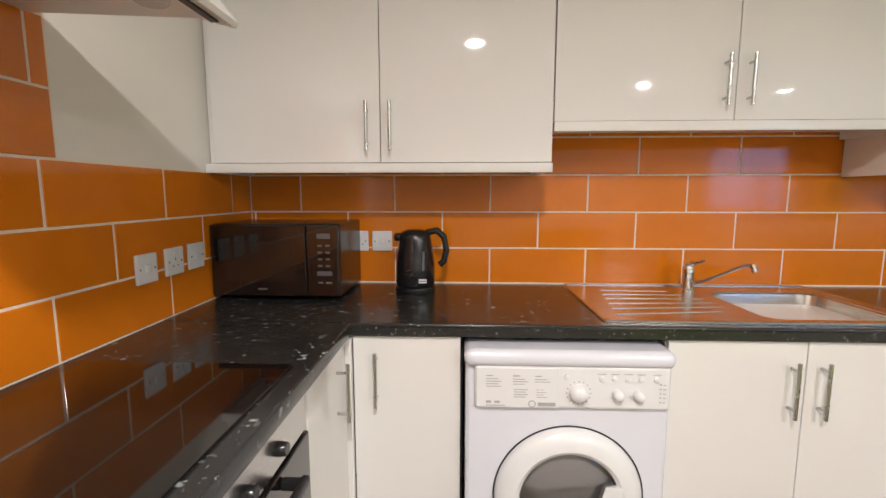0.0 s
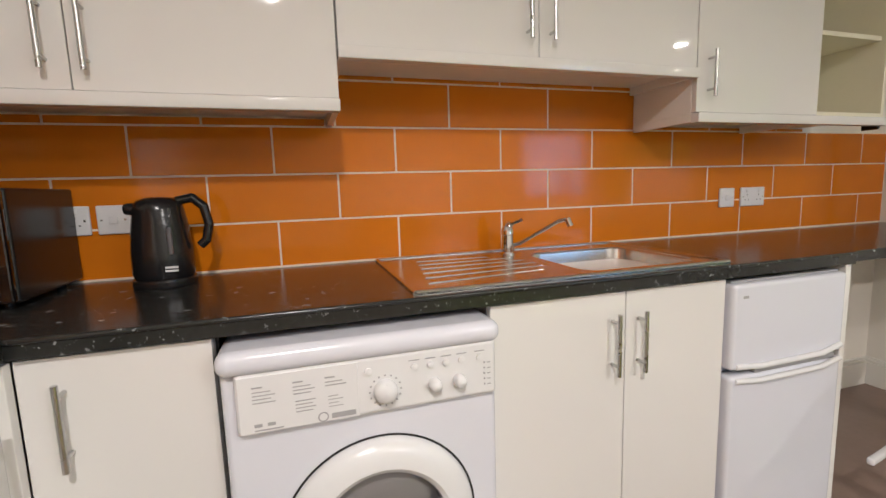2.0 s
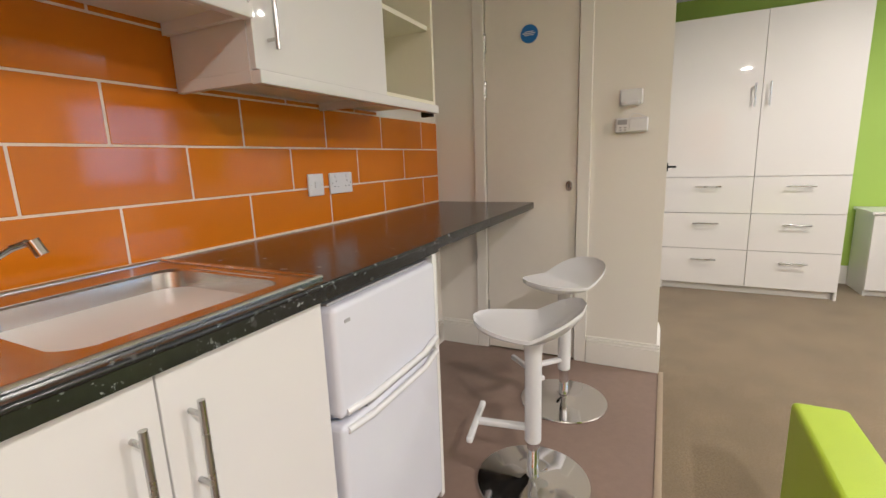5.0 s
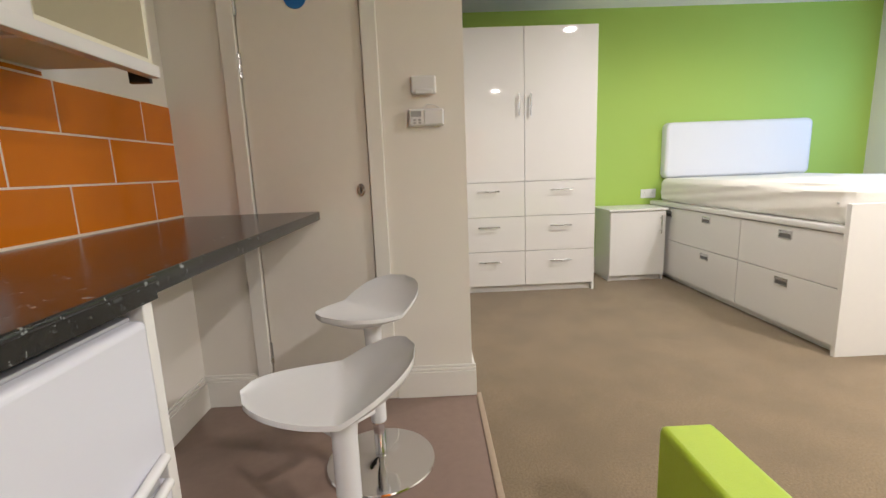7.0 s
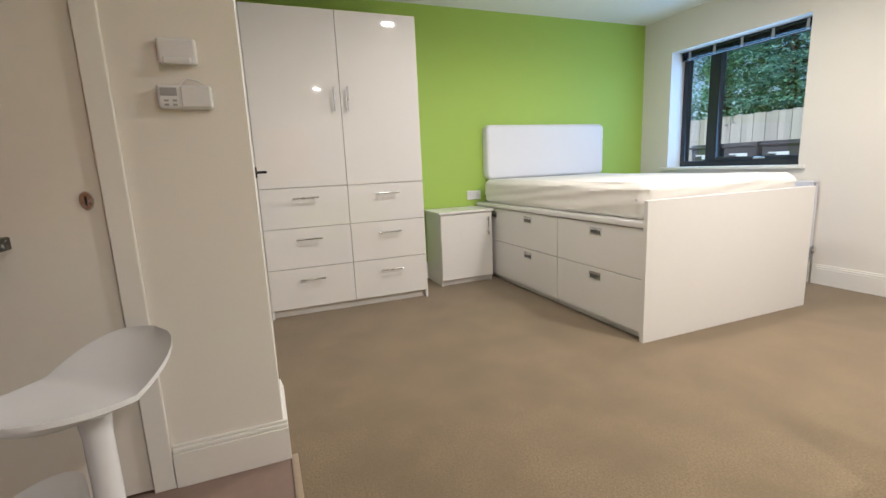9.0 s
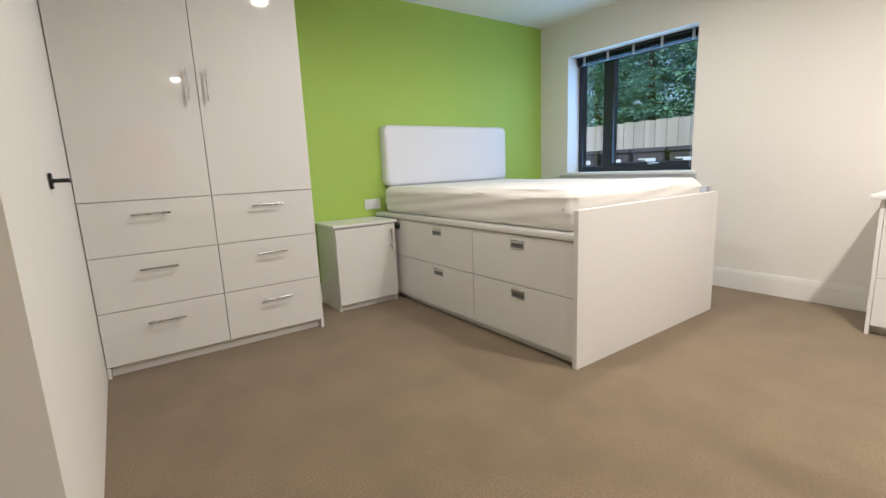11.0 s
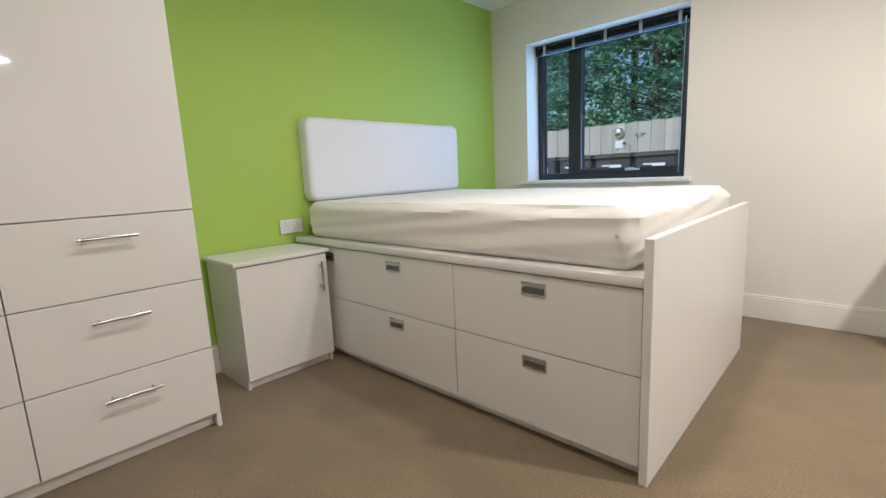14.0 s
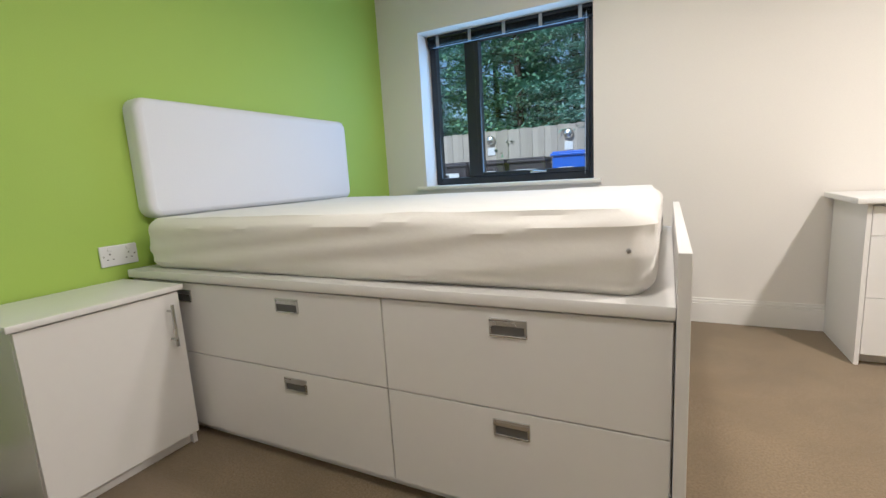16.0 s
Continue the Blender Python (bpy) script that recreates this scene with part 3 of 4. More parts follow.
under(hood, Shape().lathe([(0, -0.012), (0.026, -0.012), (0.032, -0.006), (0.034, 0.006)], (0.335, -1.05, HZ + 0.017), "Z", 28).make("lamp_lens", WHITEPLASTIC))
under(hood, block("slot", BLACK, (0.414, 0.43, -1.3, -0.99, HZ - 0.0085, HZ - 0.0015), bevel=0.001))


def wall_unit(name, x0, x1, zb, doors, handles, label, open_to=None):
    """A wall cabinet with a lower rail, slab doors, and an open shelf end if open_to is given."""
    zt = 2.105
    root = thing(name, ((x0 + x1) / 2, -0.16, zb), label, "wall cabinet", "wall cabinets")
    s = Shape().box(x0 + 0.001, x1 - 0.001, -0.298, -0.012, zb + 0.034, zt, 0.001)
    for a in (x0 + 0.001, x1 - 0.019):
        s.box(a, a + 0.018, -0.30, -0.012, zb + 0.004, zb + 0.034, 0.001)
    under(root, s.make("body", SATIN))
    under(root, block("lower_rail", GLOSS, (x0, open_to or x1, -0.335, -0.301, zb, zb + 0.033), bevel=0.003))
    for a, b in doors:
        under(root, block("door", GLOSS, (a + 0.0015, b - 0.0015, -0.32, -0.3005, zb + 0.036, zt - 0.002), bevel=0.0015))
    for x, z0, z1 in handles:
        bar_handle(root, (x, -0.32, z0), (x, -0.32, z1), (0, -1, 0))
    if open_to:
        for b in ((x1, open_to, -0.03, -0.012, zb + 0.034, zt), (open_to - 0.018, open_to, -0.318, -0.03, zb + 0.034, zt), (x1, open_to - 0.018, -0.318, -0.03, zb + 0.034, zb + 0.05),
                  (x1, open_to - 0.018, -0.30, -0.03, 1.685, 1.703), (x1, open_to - 0.018, -0.318, -0.03, zt - 0.018, zt)):
            under(root, block("shelf_board", INSIDE, b, bevel=0.001))
    return root


wall_unit("wall_cabinet", 0.004, 1.222, 1.355, [(0.027, 0.627), (0.627, 1.222)], [(0.583, 1.43, 1.595), (0.664, 1.43, 1.595)], "white gloss two-door wall cabinet")
wall_unit("wall_cabinet", 1.224, 2.43, 1.492, [(1.224, 1.822), (1.822, 2.43)], [(1.782, 1.572, 1.735), (1.86, 1.572, 1.735)], "short white gloss two-door wall cabinet")
wall_unit("wall_cabinet", 2.432, 3.03, 1.345, [(2.432, 3.03)], [(2.482, 1.43, 1.585)], "white gloss wall cabinet with open shelf end", open_to=3.42)
tagged(block("cable_tidy", BLACK, (3.424, 3.44, -0.30, -0.24, 1.335, 1.40), bevel=0.003), "small black cable clip beside the shelf", "cable clip")


# washing machine
wm = thing("washing_machine", (1.22, -0.3, 0), "white front-loading washing machine under the worktop", "washing machine")
WX0, WX1, WF = 0.922, 1.52, -0.648
under(wm, block("body", ENAMEL, (WX0 + 0.004, WX1 - 0.004, WF, -0.04, 0.012, 0.80), bevel=0.012, segments=3))
s = Shape().box(WX0, WX1, WF - 0.028, -0.04, 0.79, 0.84, 0.022, 5)
under(wm, s.make("top", ENAMEL))
s = Shape().box(WX0 + 0.03, WX1 - 0.01, WF - 0.016, WF + 0.005, 0.665, 0.795, 0.012, 4)
under(wm, s.make("control_panel", WHITEPLASTIC))
under(wm, block("drawer", WHITEPLASTIC, (WX0 + 0.036, 1.193, WF - 0.0178, WF - 0.01, 0.668, 0.787), bevel=0.0015, segments=3))
PYF = WF - 0.0179
s = Shape()
for cx, n in ((0.985, 4), (1.062, 3), (1.125, 2)):
    s.box(cx, cx + 0.02, PYF - 0.0008, PYF, 0.762, 0.765, 0)
    for k in range(n):
        s.box(cx, cx + 0.035 + 0.008 * (k % 2), PYF - 0.0008, PYF, 0.753 - 0.0075 * k, 0.755 - 0.0075 * k, 0)
for k in range(4):
    s.box(1.065, 1.105 - 0.006 * (k % 2), PYF - 0.0008, PYF, 0.722 - 0.0075 * k, 0.724 - 0.0075 * k, 0)
    s.box(1.13, 1.15 + 0.01 * (k % 2), PYF - 0.0008, PYF, 0.722 - 0.0075 * k, 0.7235 - 0.0075 * k, 0)
s.box(0.985, 1.04, PYF - 0.0008, PYF, 0.673, 0.6755, 0)
for k in range(2):
    s.box(0.985 + 0.025 * k, 1.0 + 0.025 * k, PYF - 0.0008, PYF, 0.681, 0.688, 0)
s.box(1.135, 1.185, PYF - 0.0008, PYF, 0.674, 0.685, 0)
s.lathe([(0.008, 0), (0.011, 0)], (1.118, PYF - 0.0008, 0.680), "Y", 24)
PYP = WF - 0.0168
for k, x in enumerate((1.315, 1.352, 1.388, 1.425, 1.468)):
    s.box(x - 0.012, x + 0.012, PYP - 0.001, PYP, 0.772, 0.774, 0)
for k in range(5):
    s.box(1.478, 1.482, PYP - 0.001, PYP, 0.69 + 0.013 * k, 0.694 + 0.013 * k, 0)
    s.box(1.487, 1.495, PYP - 0.001, PYP, 0.69 + 0.013 * k, 0.692 + 0.013 * k, 0)
for k in range(16):
    a = 2 * math.pi * k / 16
    x, zz = 1.25 + 0.034 * math.cos(a), 0.715 + 0.034 * math.sin(a)
    s.box(x - 0.0018, x + 0.0018, PYP - 0.001, PYP, zz - 0.0018, zz + 0.0018, 0)
under(wm, tagged(s.make("lettering", GREYPRINT), kind="stuff"))
for x, zz, r in ((1.25, 0.715, 0.026), (1.36, 0.712, 0.015), (1.418, 0.712, 0.015)):
    s = Shape().lathe([(r, 0.006), (r, -0.005), (r * 0.96, -0.013), (r * 0.82, -0.02), (r * 0.5, -0.0245), (0, -0.026)], (x, PYP, zz), "Y", 28)
    s.box(x - r * 0.05, x + r * 0.05, PYP - 0.0215, PYP - 0.016, zz + r * 0.45, zz + r * 0.85, 0.0005)
    under(wm, s.make("dial", WHITEPLASTIC))
for x, zz in ((1.215, 0.762), (1.315, 0.758), (1.352, 0.758), (1.388, 0.758), (1.425, 0.758), (1.468, 0.758)):
    under(wm, Shape().lathe([(0.008, 0.002), (0.008, -0.004), (0, -0.005)], (x, PYP, zz), "Y", 18).make("button", WHITEPLASTIC))
DCX, DCZ = 1.232, 0.385
s = Shape().lathe([(0.217, 0.01), (0.217, -0.006), (0.21, -0.02), (0.185, -0.034), (0.158, -0.036), (0.147, -0.028), (0.142, 0.0)], (DCX, WF, DCZ), "Y", 64)
ring = under(wm, s.make("door", WHITEPLASTIC))
s = Shape().lathe([(0.223, -0.0012), (0.218, -0.0016)], (DCX, WF, DCZ), "Y", 64)
under(wm, s.make("door_gap", GAPSHADE))
s = Shape().lathe([(0.143, -0.022), (0.12, -0.034), (0.06, -0.04), (0, -0.042)], (DCX, WF, DCZ), "Y", 48)
under(wm, s.make("porthole", PORTHOLE))
s = Shape().lathe([(0.142, -0.002), (0.14, 0.012), (0.12, 0.05), (0.06, 0.07), (0, 0.075)], (DCX, WF - 0.006, DCZ), "Y", 40)
for k in range(7):
    a = 2 * math.pi * k / 7 + 0.3
    s.ball((DCX + 0.085 * math.cos(a), WF + 0.03, DCZ + 0.085 * math.sin(a)), 0.03, 1, 0.5, 1.5)
under(wm, s.make("drum", DRUM))
s = Shape()
grip = [(0.10, 0.055), (0.15, 0.05), (0.155, -0.05), (0.10, -0.055), (0.085, 0.0)]
lo = [s.bm.verts.new((DCX + a, WF - 0.040, DCZ + b)) for a, b in grip]
hi = [s.bm.verts.new((DCX + a, WF - 0.02, DCZ + b)) for a, b in grip]
s.bm.faces.new(lo)
s.bm.faces.new(hi)
for k in range(5):
    s.bm.faces.new((lo[k], lo[(k + 1) % 5], hi[(k + 1) % 5], hi[k]))
under(wm, s.make("door_grip", WHITEPLASTIC))
under(wm, block("kickplate", ENAMEL, (WX0 + 0.01, WX1 - 0.01, WF - 0.004, WF + 0.01, 0.02, 0.11), bevel=0.004))
# thin added sheet, its dark colour stands for the shade in this gap
tagged(block("washer_gap_liner", GAPSHADE, (WX0 - 0.011, WX0 - 0.005, -0.56, -0.02, 0, 0.858), bevel=0), "dark sheet painting the shade in the gap beside the washing machine", "panel")

# fridge freezer
fr = thing("fridge", (2.53, -0.33, 0), "small white fridge freezer under the worktop", "fridge")
FX0, FX1 = 2.287, 2.765
under(fr, block("body", ENAMEL, (FX0 + 0.004, FX1 - 0.004, -0.56, -0.05, 0.015, 0.835), bevel=0.006))
under(fr, block("freezer_door", ENAMEL, (FX0, FX1, -0.622, -0.565, 0.575, 0.838), bevel=0.012, segments=4))
under(fr, block("fridge_door", ENAMEL, (FX0, FX1, -0.622, -0.565, 0.04, 0.555), bevel=0.012, segments=4))
for z0, z1 in ((0.575, 0.598), (0.53, 0.552)):
    s = Shape().pipe([(FX0 + 0.02, -0.62, (z0 + z1) / 2), (FX0 + 0.11, -0.628, z0 + 0.006), (FX1 - 0.11, -0.634, z0 + 0.012), (FX1 - 0.02, -0.628, z1 + 0.004)], 0.009, 12)
    under(fr, s.make("grip", WHITEPLASTIC))
under(fr, block("grip_recess", GREYPRINT, (FX0 + 0.10, FX1 - 0.03, -0.6195, -0.566, 0.556, 0.574), bevel=0.002))
under(fr, block("badge", GREYPRINT, (FX0 + 0.035, FX0 + 0.055, -0.6232, -0.6215, 0.795, 0.803), bevel=0))
under(fr, block("top_seal", GREYPRINT, (FX0 + 0.01, FX1 - 0.01, -0.60, -0.55, 0.8385, 0.845), bevel=0.002))

# microwave
mw = thing("microwave", (0.245, -0.185, H0), "black microwave oven on the worktop", "microwave")
MX0, MX1, MF = 0.012, 0.478, -0.352
under(mw, block("case", BLACK, (MX0, MX1, MF + 0.02, -0.015, H0 + 0.012, H0 + 0.275), bevel=0.006, segments=3))
under(mw, block("door", BLACKGLASS, (MX0 + 0.002, 0.36, MF, MF + 0.019, H0 + 0.016, H0 + 0.272), bevel=0.004))
under(mw, block("control_panel", BLACKGLASS, (0.362, MX1 - 0.002, MF, MF + 0.019, H0 + 0.016, H0 + 0.272), bevel=0.004))
under(mw, block("door_window", material("tinted_mesh_window", (0.02, 0.012, 0.008), 0.1, grain=0.3, scale=400), (MX0 + 0.05, 0.318, MF - 0.0012, MF + 0.001, H0 + 0.07, H0 + 0.215), bevel=0.0005))
s = Shape().box(0.40, 0.448, MF - 0.001, MF, H0 + 0.225, H0 + 0.243, 0)
for j in range(4):
    for k in range(2):
        s.box(0.402 + 0.028 * k, 0.418 + 0.028 * k, MF - 0.001, MF, H0 + 0.196 - 0.024 * j, H0 + 0.203 - 0.024 * j, 0)
s.box(0.398, 0.452, MF - 0.001, MF, H0 + 0.092, H0 + 0.108, 0)
s.box(0.402, 0.418, MF - 0.001, MF, H0 + 0.064, H0 + 0.07, 0).box(0.43, 0.45, MF - 0.001, MF, H0 + 0.064, H0 + 0.07, 0)
s.box(0.18, 0.215, MF - 0.001, MF, H0 + 0.04, H0 + 0.045, 0)
under(mw, tagged(s.make("lettering", material("dim_print", (0.10, 0.09, 0.09), 0.4, grain=0.1)), kind="stuff"))
for x in (0.05, 0.44):
    for y in (-0.30, -0.06):
        under(mw, Shape().tube((x, y, H0), (x, y, H0 + 0.014), 0.012, 12).make("foot", BLACK))

# kettle
kt = thing("kettle", (0.735, -0.165, H0), "black plastic jug kettle", "kettle")
KX, KY = 0.73, -0.165
s = Shape().lathe([(0, 0.001), (0.078, 0.001), (0.08, 0.006), (0.078, 0.022), (0.070, 0.026), (0.0, 0.026)], (KX, KY, H0), "Z", 40)
under(kt, s.make("base", BLACK))
s = Shape().lathe([(0.0, 0.027), (0.073, 0.027), (0.077, 0.04), (0.076, 0.10), (0.070, 0.16), (0.062, 0.21), (0.058, 0.228), (0.05, 0.236), (0.03, 0.243), (0.0, 0.245)], (KX, KY, H0), "Z", 40)
s.box(KX - 0.083, KX - 0.045, KY - 0.018, KY + 0.018, H0 + 0.198, H0 + 0.23, 0.012, 3)
under(kt, s.make("body", BLACK))
s = Shape()
pts = [(KX + 0.045, KY, H0 + 0.232), (KX + 0.085, KY, H0 + 0.24), (KX + 0.112, KY, H0 + 0.215), (KX + 0.122, KY, H0 + 0.165), (KX + 0.112, KY, H0 + 0.12), (KX + 0.095, KY, H0 + 0.105)]
s.pipe(pts, 0.0125, 14)
under(kt, s.make("handle", BLACK))
s = Shape().box(KX + 0.030, KX + 0.042, KY - 0.073, KY - 0.060, H0 + 0.09, H0 + 0.165, 0.005)
under(kt, s.make("water_gauge", material("grey_gauge", (0.12, 0.12, 0.13), 0.15, grain=0.1)))
s = Shape().box(KX + 0.02, KX + 0.05, KY - 0.0755, KY - 0.069, H0 + 0.055, H0 + 0.06, 0).box(KX + 0.02, KX + 0.05, KY - 0.076, KY - 0.069, H0 + 0.046, H0 + 0.051, 0)
under(kt, s.make("badge", WHITEPLASTIC))


def socket(name, centre, axis, width, label, kind="socket"):
    """A white faceplate on a wall. axis: 'x+' faces +x, 'y-' faces -y, 'x-' faces -x."""
    root = thing(name, centre, label, "wall socket", "wall sockets")
    cx, cy, cz = centre
    h = 0.043

    def put(part, mat, u0, u1, z0, z1, d0, d1, bv=0.003):
        if axis == "y-":
            b = (cx + u0, cx + u1, cy - d1, cy - d0, cz + z0, cz + z1)
        elif axis == "x+":
            b = (cx + d0, cx + d1, cy + u0, cy + u1, cz + z0, cz + z1)
        else:
            b = (cx - d1, cx - d0, cy - u1, cy - u0, cz + z0, cz + z1)
        under(root, block(part, mat, b, bevel=bv))

    put("plate", WHITEPLASTIC, -width / 2, width / 2, -h, h, 0.0005, 0.010, 0.004)
    for u in (-width / 2 + 0.013, width / 2 - 0.013):
        put("screw", HANDLE, u - 0.003, u + 0.003, -0.003, 0.003, 0.009, 0.0112, 0.001)
    if kind == "socket":
        n = 2 if width > 0.1 else 1
        for k in range(n):
            c = 0 if n == 1 else (-0.036, 0.036)[k]
            for u, zz, w, hh in ((c, 0.008, 0.0035, 0.007), (c - 0.011, -0.014, 0.006, 0.0035), (c + 0.011, -0.014, 0.006, 0.0035)):
                put("pin_hole", GAPSHADE, u - w / 2, u + w / 2, zz - hh / 2, zz + hh / 2, 0.0095, 0.0106, 0)
            put("rocker", WHITEPLASTIC, c - 0.008, c + 0.008, 0.02, 0.034, 0.009, 0.014, 0.002)
    else:
        put("rocker", WHITEPLASTIC, -0.011, 0.011, -0.012, 0.012, 0.009, 0.0145, 0.002)
    return root


socket("light_switch", (0.0072, -0.68, 1.07), "x+", 0.086, "white cooker switch on orange tiles", "switch")
socket("wall_socket", (0.0072, -0.555, 1.073), "x+", 0.086, "white single socket on orange tiles")
socket("wall_socket", (0.0072, -0.44, 1.075), "x+", 0.086, "white single socket on orange tiles", "switch")
socket("wall_socket", (0.572, -0.0072, 1.082), "y-", 0.086, "white switched outlet on orange tiles", "switch")
socket("wall_socket", (0.44, -0.0072, 1.082), "y-", 0.146, "white double socket behind the microwave")
socket("wall_socket", (2.955, -0.0072, 1.065), "y-", 0.086, "white switched outlet on orange tiles", "switch")
socket("wall_socket", (3.11, -0.0072, 1.065), "y-", 0.146, "white double socket on orange tiles")
socket("wall_socket", (GX - 0.001, -3.178, 0.757), "x-", 0.146, "white double socket on the green wall")


# bar stools
def bar_stool():
    root = new("bar_stool")
    s = Shape().lathe([(0, 0.0), (0.197, 0.0), (0.20, 0.005), (0.197, 0.01), (0.12, 0.013), (0.045, 0.02), (0.03, 0.03), (0, 0.03)], (0, 0, 0), "Z", 64)
    s.make("base_plate", CHROME, root)
    Shape().tube((0, 0, 0.02), (0, 0, 0.22), 0.0215, 24).make("lower_tube", CHROME, root)
    s = Shape().lathe([(0.0, 0.165), (0.027, 0.165), (0.029, 0.17), (0.029, 0.48), (0.033, 0.525), (0.06, 0.56), (0.0, 0.564)], (0, 0, 0), "Z", 28)
    s.make("column", WHITEPLASTIC, root)
    s = Shape().box(-0.014, 0.014, 0.02, 0.20, 0.205, 0.225, 0.006, 3).box(-0.125, 0.125, 0.19, 0.212, 0.203, 0.227, 0.007, 3)
    s.make("footrest", WHITEPLASTIC, root)
    # saddle: low in the middle, sides turned up across, back end lifted
    s = Shape()
    n, m = 28, 22
    grids = []
    for side in (0, 1):
        grid = []
        for i in range(n + 1):
            u = -1 + 2 * i / n
            half = 0.142 * (1 - abs(u) ** 2.6) ** 0.5 + 0.001
            half *= 1.06 - 0.20 * max(0, -u)
            row = []
            for j in range(m + 1):
                v = -1 + 2 * j / m
                x, y = half * v, -0.205 * u if u < 0 else -0.168 * u
                zz = 0.588 + 0.022 * v * v * (0.35 + max(0, u) * (1 - max(0, u)) * 3)
                zz += 0.082 * max(0, u) ** 1.6 + 0.022 * max(0, -u) ** 2
                edge = max(abs(u), abs(v))
                zz -= side * (0.012 + 0.034 * max(0, 1 - edge ** 2))
                row.append(s.bm.verts.new((x, y, zz)))
            grid.append(row)
        grids.append(grid)
        for i in range(n):
            for j in range(m):
                s.bm.faces.new((grid[i][j], grid[i + 1][j], grid[i + 1][j + 1], grid[i][j + 1]))
    top, bot = grids
    for i in range(n):
        s.bm.faces.new((top[i][0], top[i + 1][0], bot[i + 1][0], bot[i][0]))
        s.bm.faces.new((top[i][m], top[i + 1][m], bot[i + 1][m], bot[i][m]))
    for j in range(m):
        s.bm.faces.new((top[0][j], top[0][j + 1], bot[0][j + 1], bot[0][j]))
        s.bm.faces.new((top[n][j], top[n][j + 1], bot[n][j + 1], bot[n][j]))
    s.make("seat", WHITEPLASTIC, root)
    return tagged(root, "white plastic saddle bar stool on chrome disc base", "bar stool", "stools at the breakfast bar")


stool = bar_stool()
stool.matrix_basis = pose(2.975, -0.875, 0.0, 0, 0, 10)
copy_thing(stool, pose(3.57, -0.865, 0.0, 0, 0, 48))

# lime sofa
sofa = thing("sofa", (2.4, -2.2, 0), "lime green leatherette sofa with square arms", "sofa")
under(sofa, block("arm", LIME, (2.1, 2.96, -1.70, -1.577, 0.05, 0.48), bevel=0.014, segments=4))
under(sofa, block("arm", LIME, (2.1, 2.96, -3.02, -2.90, 0.05, 0.48), bevel=0.014, segments=4))
under(sofa, block("seat_base", LIME, (2.12, 2.85, -2.898, -1.702, 0.05, 0.20), bevel=0.012, segments=3))
under(sofa, block("backrest", LIME, (2.1, 2.28, -2.898, -1.702, 0.202, 0.62), bevel=0.03, segments=4))
for y0, y1 in ((-2.896, -2.302), (-2.298, -1.704)):
    under(sofa, block("seat_cushion", LIME, (2.282, 2.83, y0, y1, 0.202, 0.32), bevel=0.03, segments=4))
for x in (2.12, 2.78):
    for y in (-2.96, -1.64):
        under(sofa, Shape().tube((x, y, 0), (x, y, 0.052), 0.022, 16).make("foot", CHROME))

# ---- bedroom side ----
wr = thing("wardrobe", (6.05, -1.89, 0), "tall white gloss wardrobe with six drawers", "wardrobe")
RX, RY0, RYM, RY1, RZ = 5.76, -2.45, -1.862, -1.2525, 2.133
under(wr, Shape().box(RX + 0.02, GX - 0.004, RY0, RY1, 0.06, RZ, 0.001).box(RX + 0.045, RX + 0.06, RY0 + 0.02, RY1 - 0.02, 0.0, 0.06, 0).box(RX + 0.002, GX - 0.02, RY0, RY0 + 0.018, 0.0, 0.06, 0.001).box(RX + 0.002, GX - 0.02, RY1 - 0.018, RY1, 0, 0.06, 0.001).make("body", SATIN))
ZD = (0.062, 0.358, 0.652, 0.937)
for y0, y1 in ((RYM, RY1), (RY0, RYM)):
    for z0, z1 in zip(ZD, ZD[1:]):
        under(wr, block("drawer_front", GLOSS, (RX, RX + 0.019, y0 + 0.0018, y1 - 0.0018, z0 + 0.0018, z1 - 0.0018), bevel=0.0015))
        c = (y0 + y1) / 2
        bar_handle(wr, (RX, c - 0.09, z0 + 0.212), (RX, c + 0.09, z0 + 0.212), (-1, 0, 0))
    under(wr, block("door", GLOSS, (RX, RX + 0.019, y0 + 0.0018, y1 - 0.0018, 0.939, RZ - 0.002), bevel=0.0015))
for y in (RYM - 0.047, RYM + 0.047):
    bar_handle(wr, (RX, y, 1.455), (RX, y, 1.625), (-1, 0, 0))

ns = thing("nightstand", (6.15, -2.92, 0), "white bedside cabinet with one door", "nightstand")
NY0, NY1, NX0 = -3.165, -2.66, 5.965
s = Shape().box(NX0 + 0.02, GX - 0.02, NY0 + 0.005, NY0 + 0.022, 0, 0.632, 0.001).box(NX0 + 0.02, GX - 0.02, NY1 - 0.022, NY1 - 0.005, 0, 0.632, 0.001)
s.box(NX0 + 0.022, GX - 0.02, NY0 + 0.022, NY1 - 0.022, 0.05, 0.632, 0.001).box(NX0 + 0.04, NX0 + 0.055, NY0 + 0.02, NY1 - 0.02, 0, 0.05, 0)
under(ns, s.make("body", SATIN))
under(ns, block("top", SATIN, (NX0 - 0.012, GX - 0.012, NY0 - 0.012, NY1 + 0.012, 0.634, 0.655), bevel=0.003))
under(ns, block("door", SATIN, (NX0, NX0 + 0.018, NY0 + 0.006, NY1 - 0.006, 0.052, 0.628), bevel=0.0015))
bar_handle(ns, (NX0, NY0 + 0.055, 0.43), (NX0, NY0 + 0.055, 0.59), (-1, 0, 0))

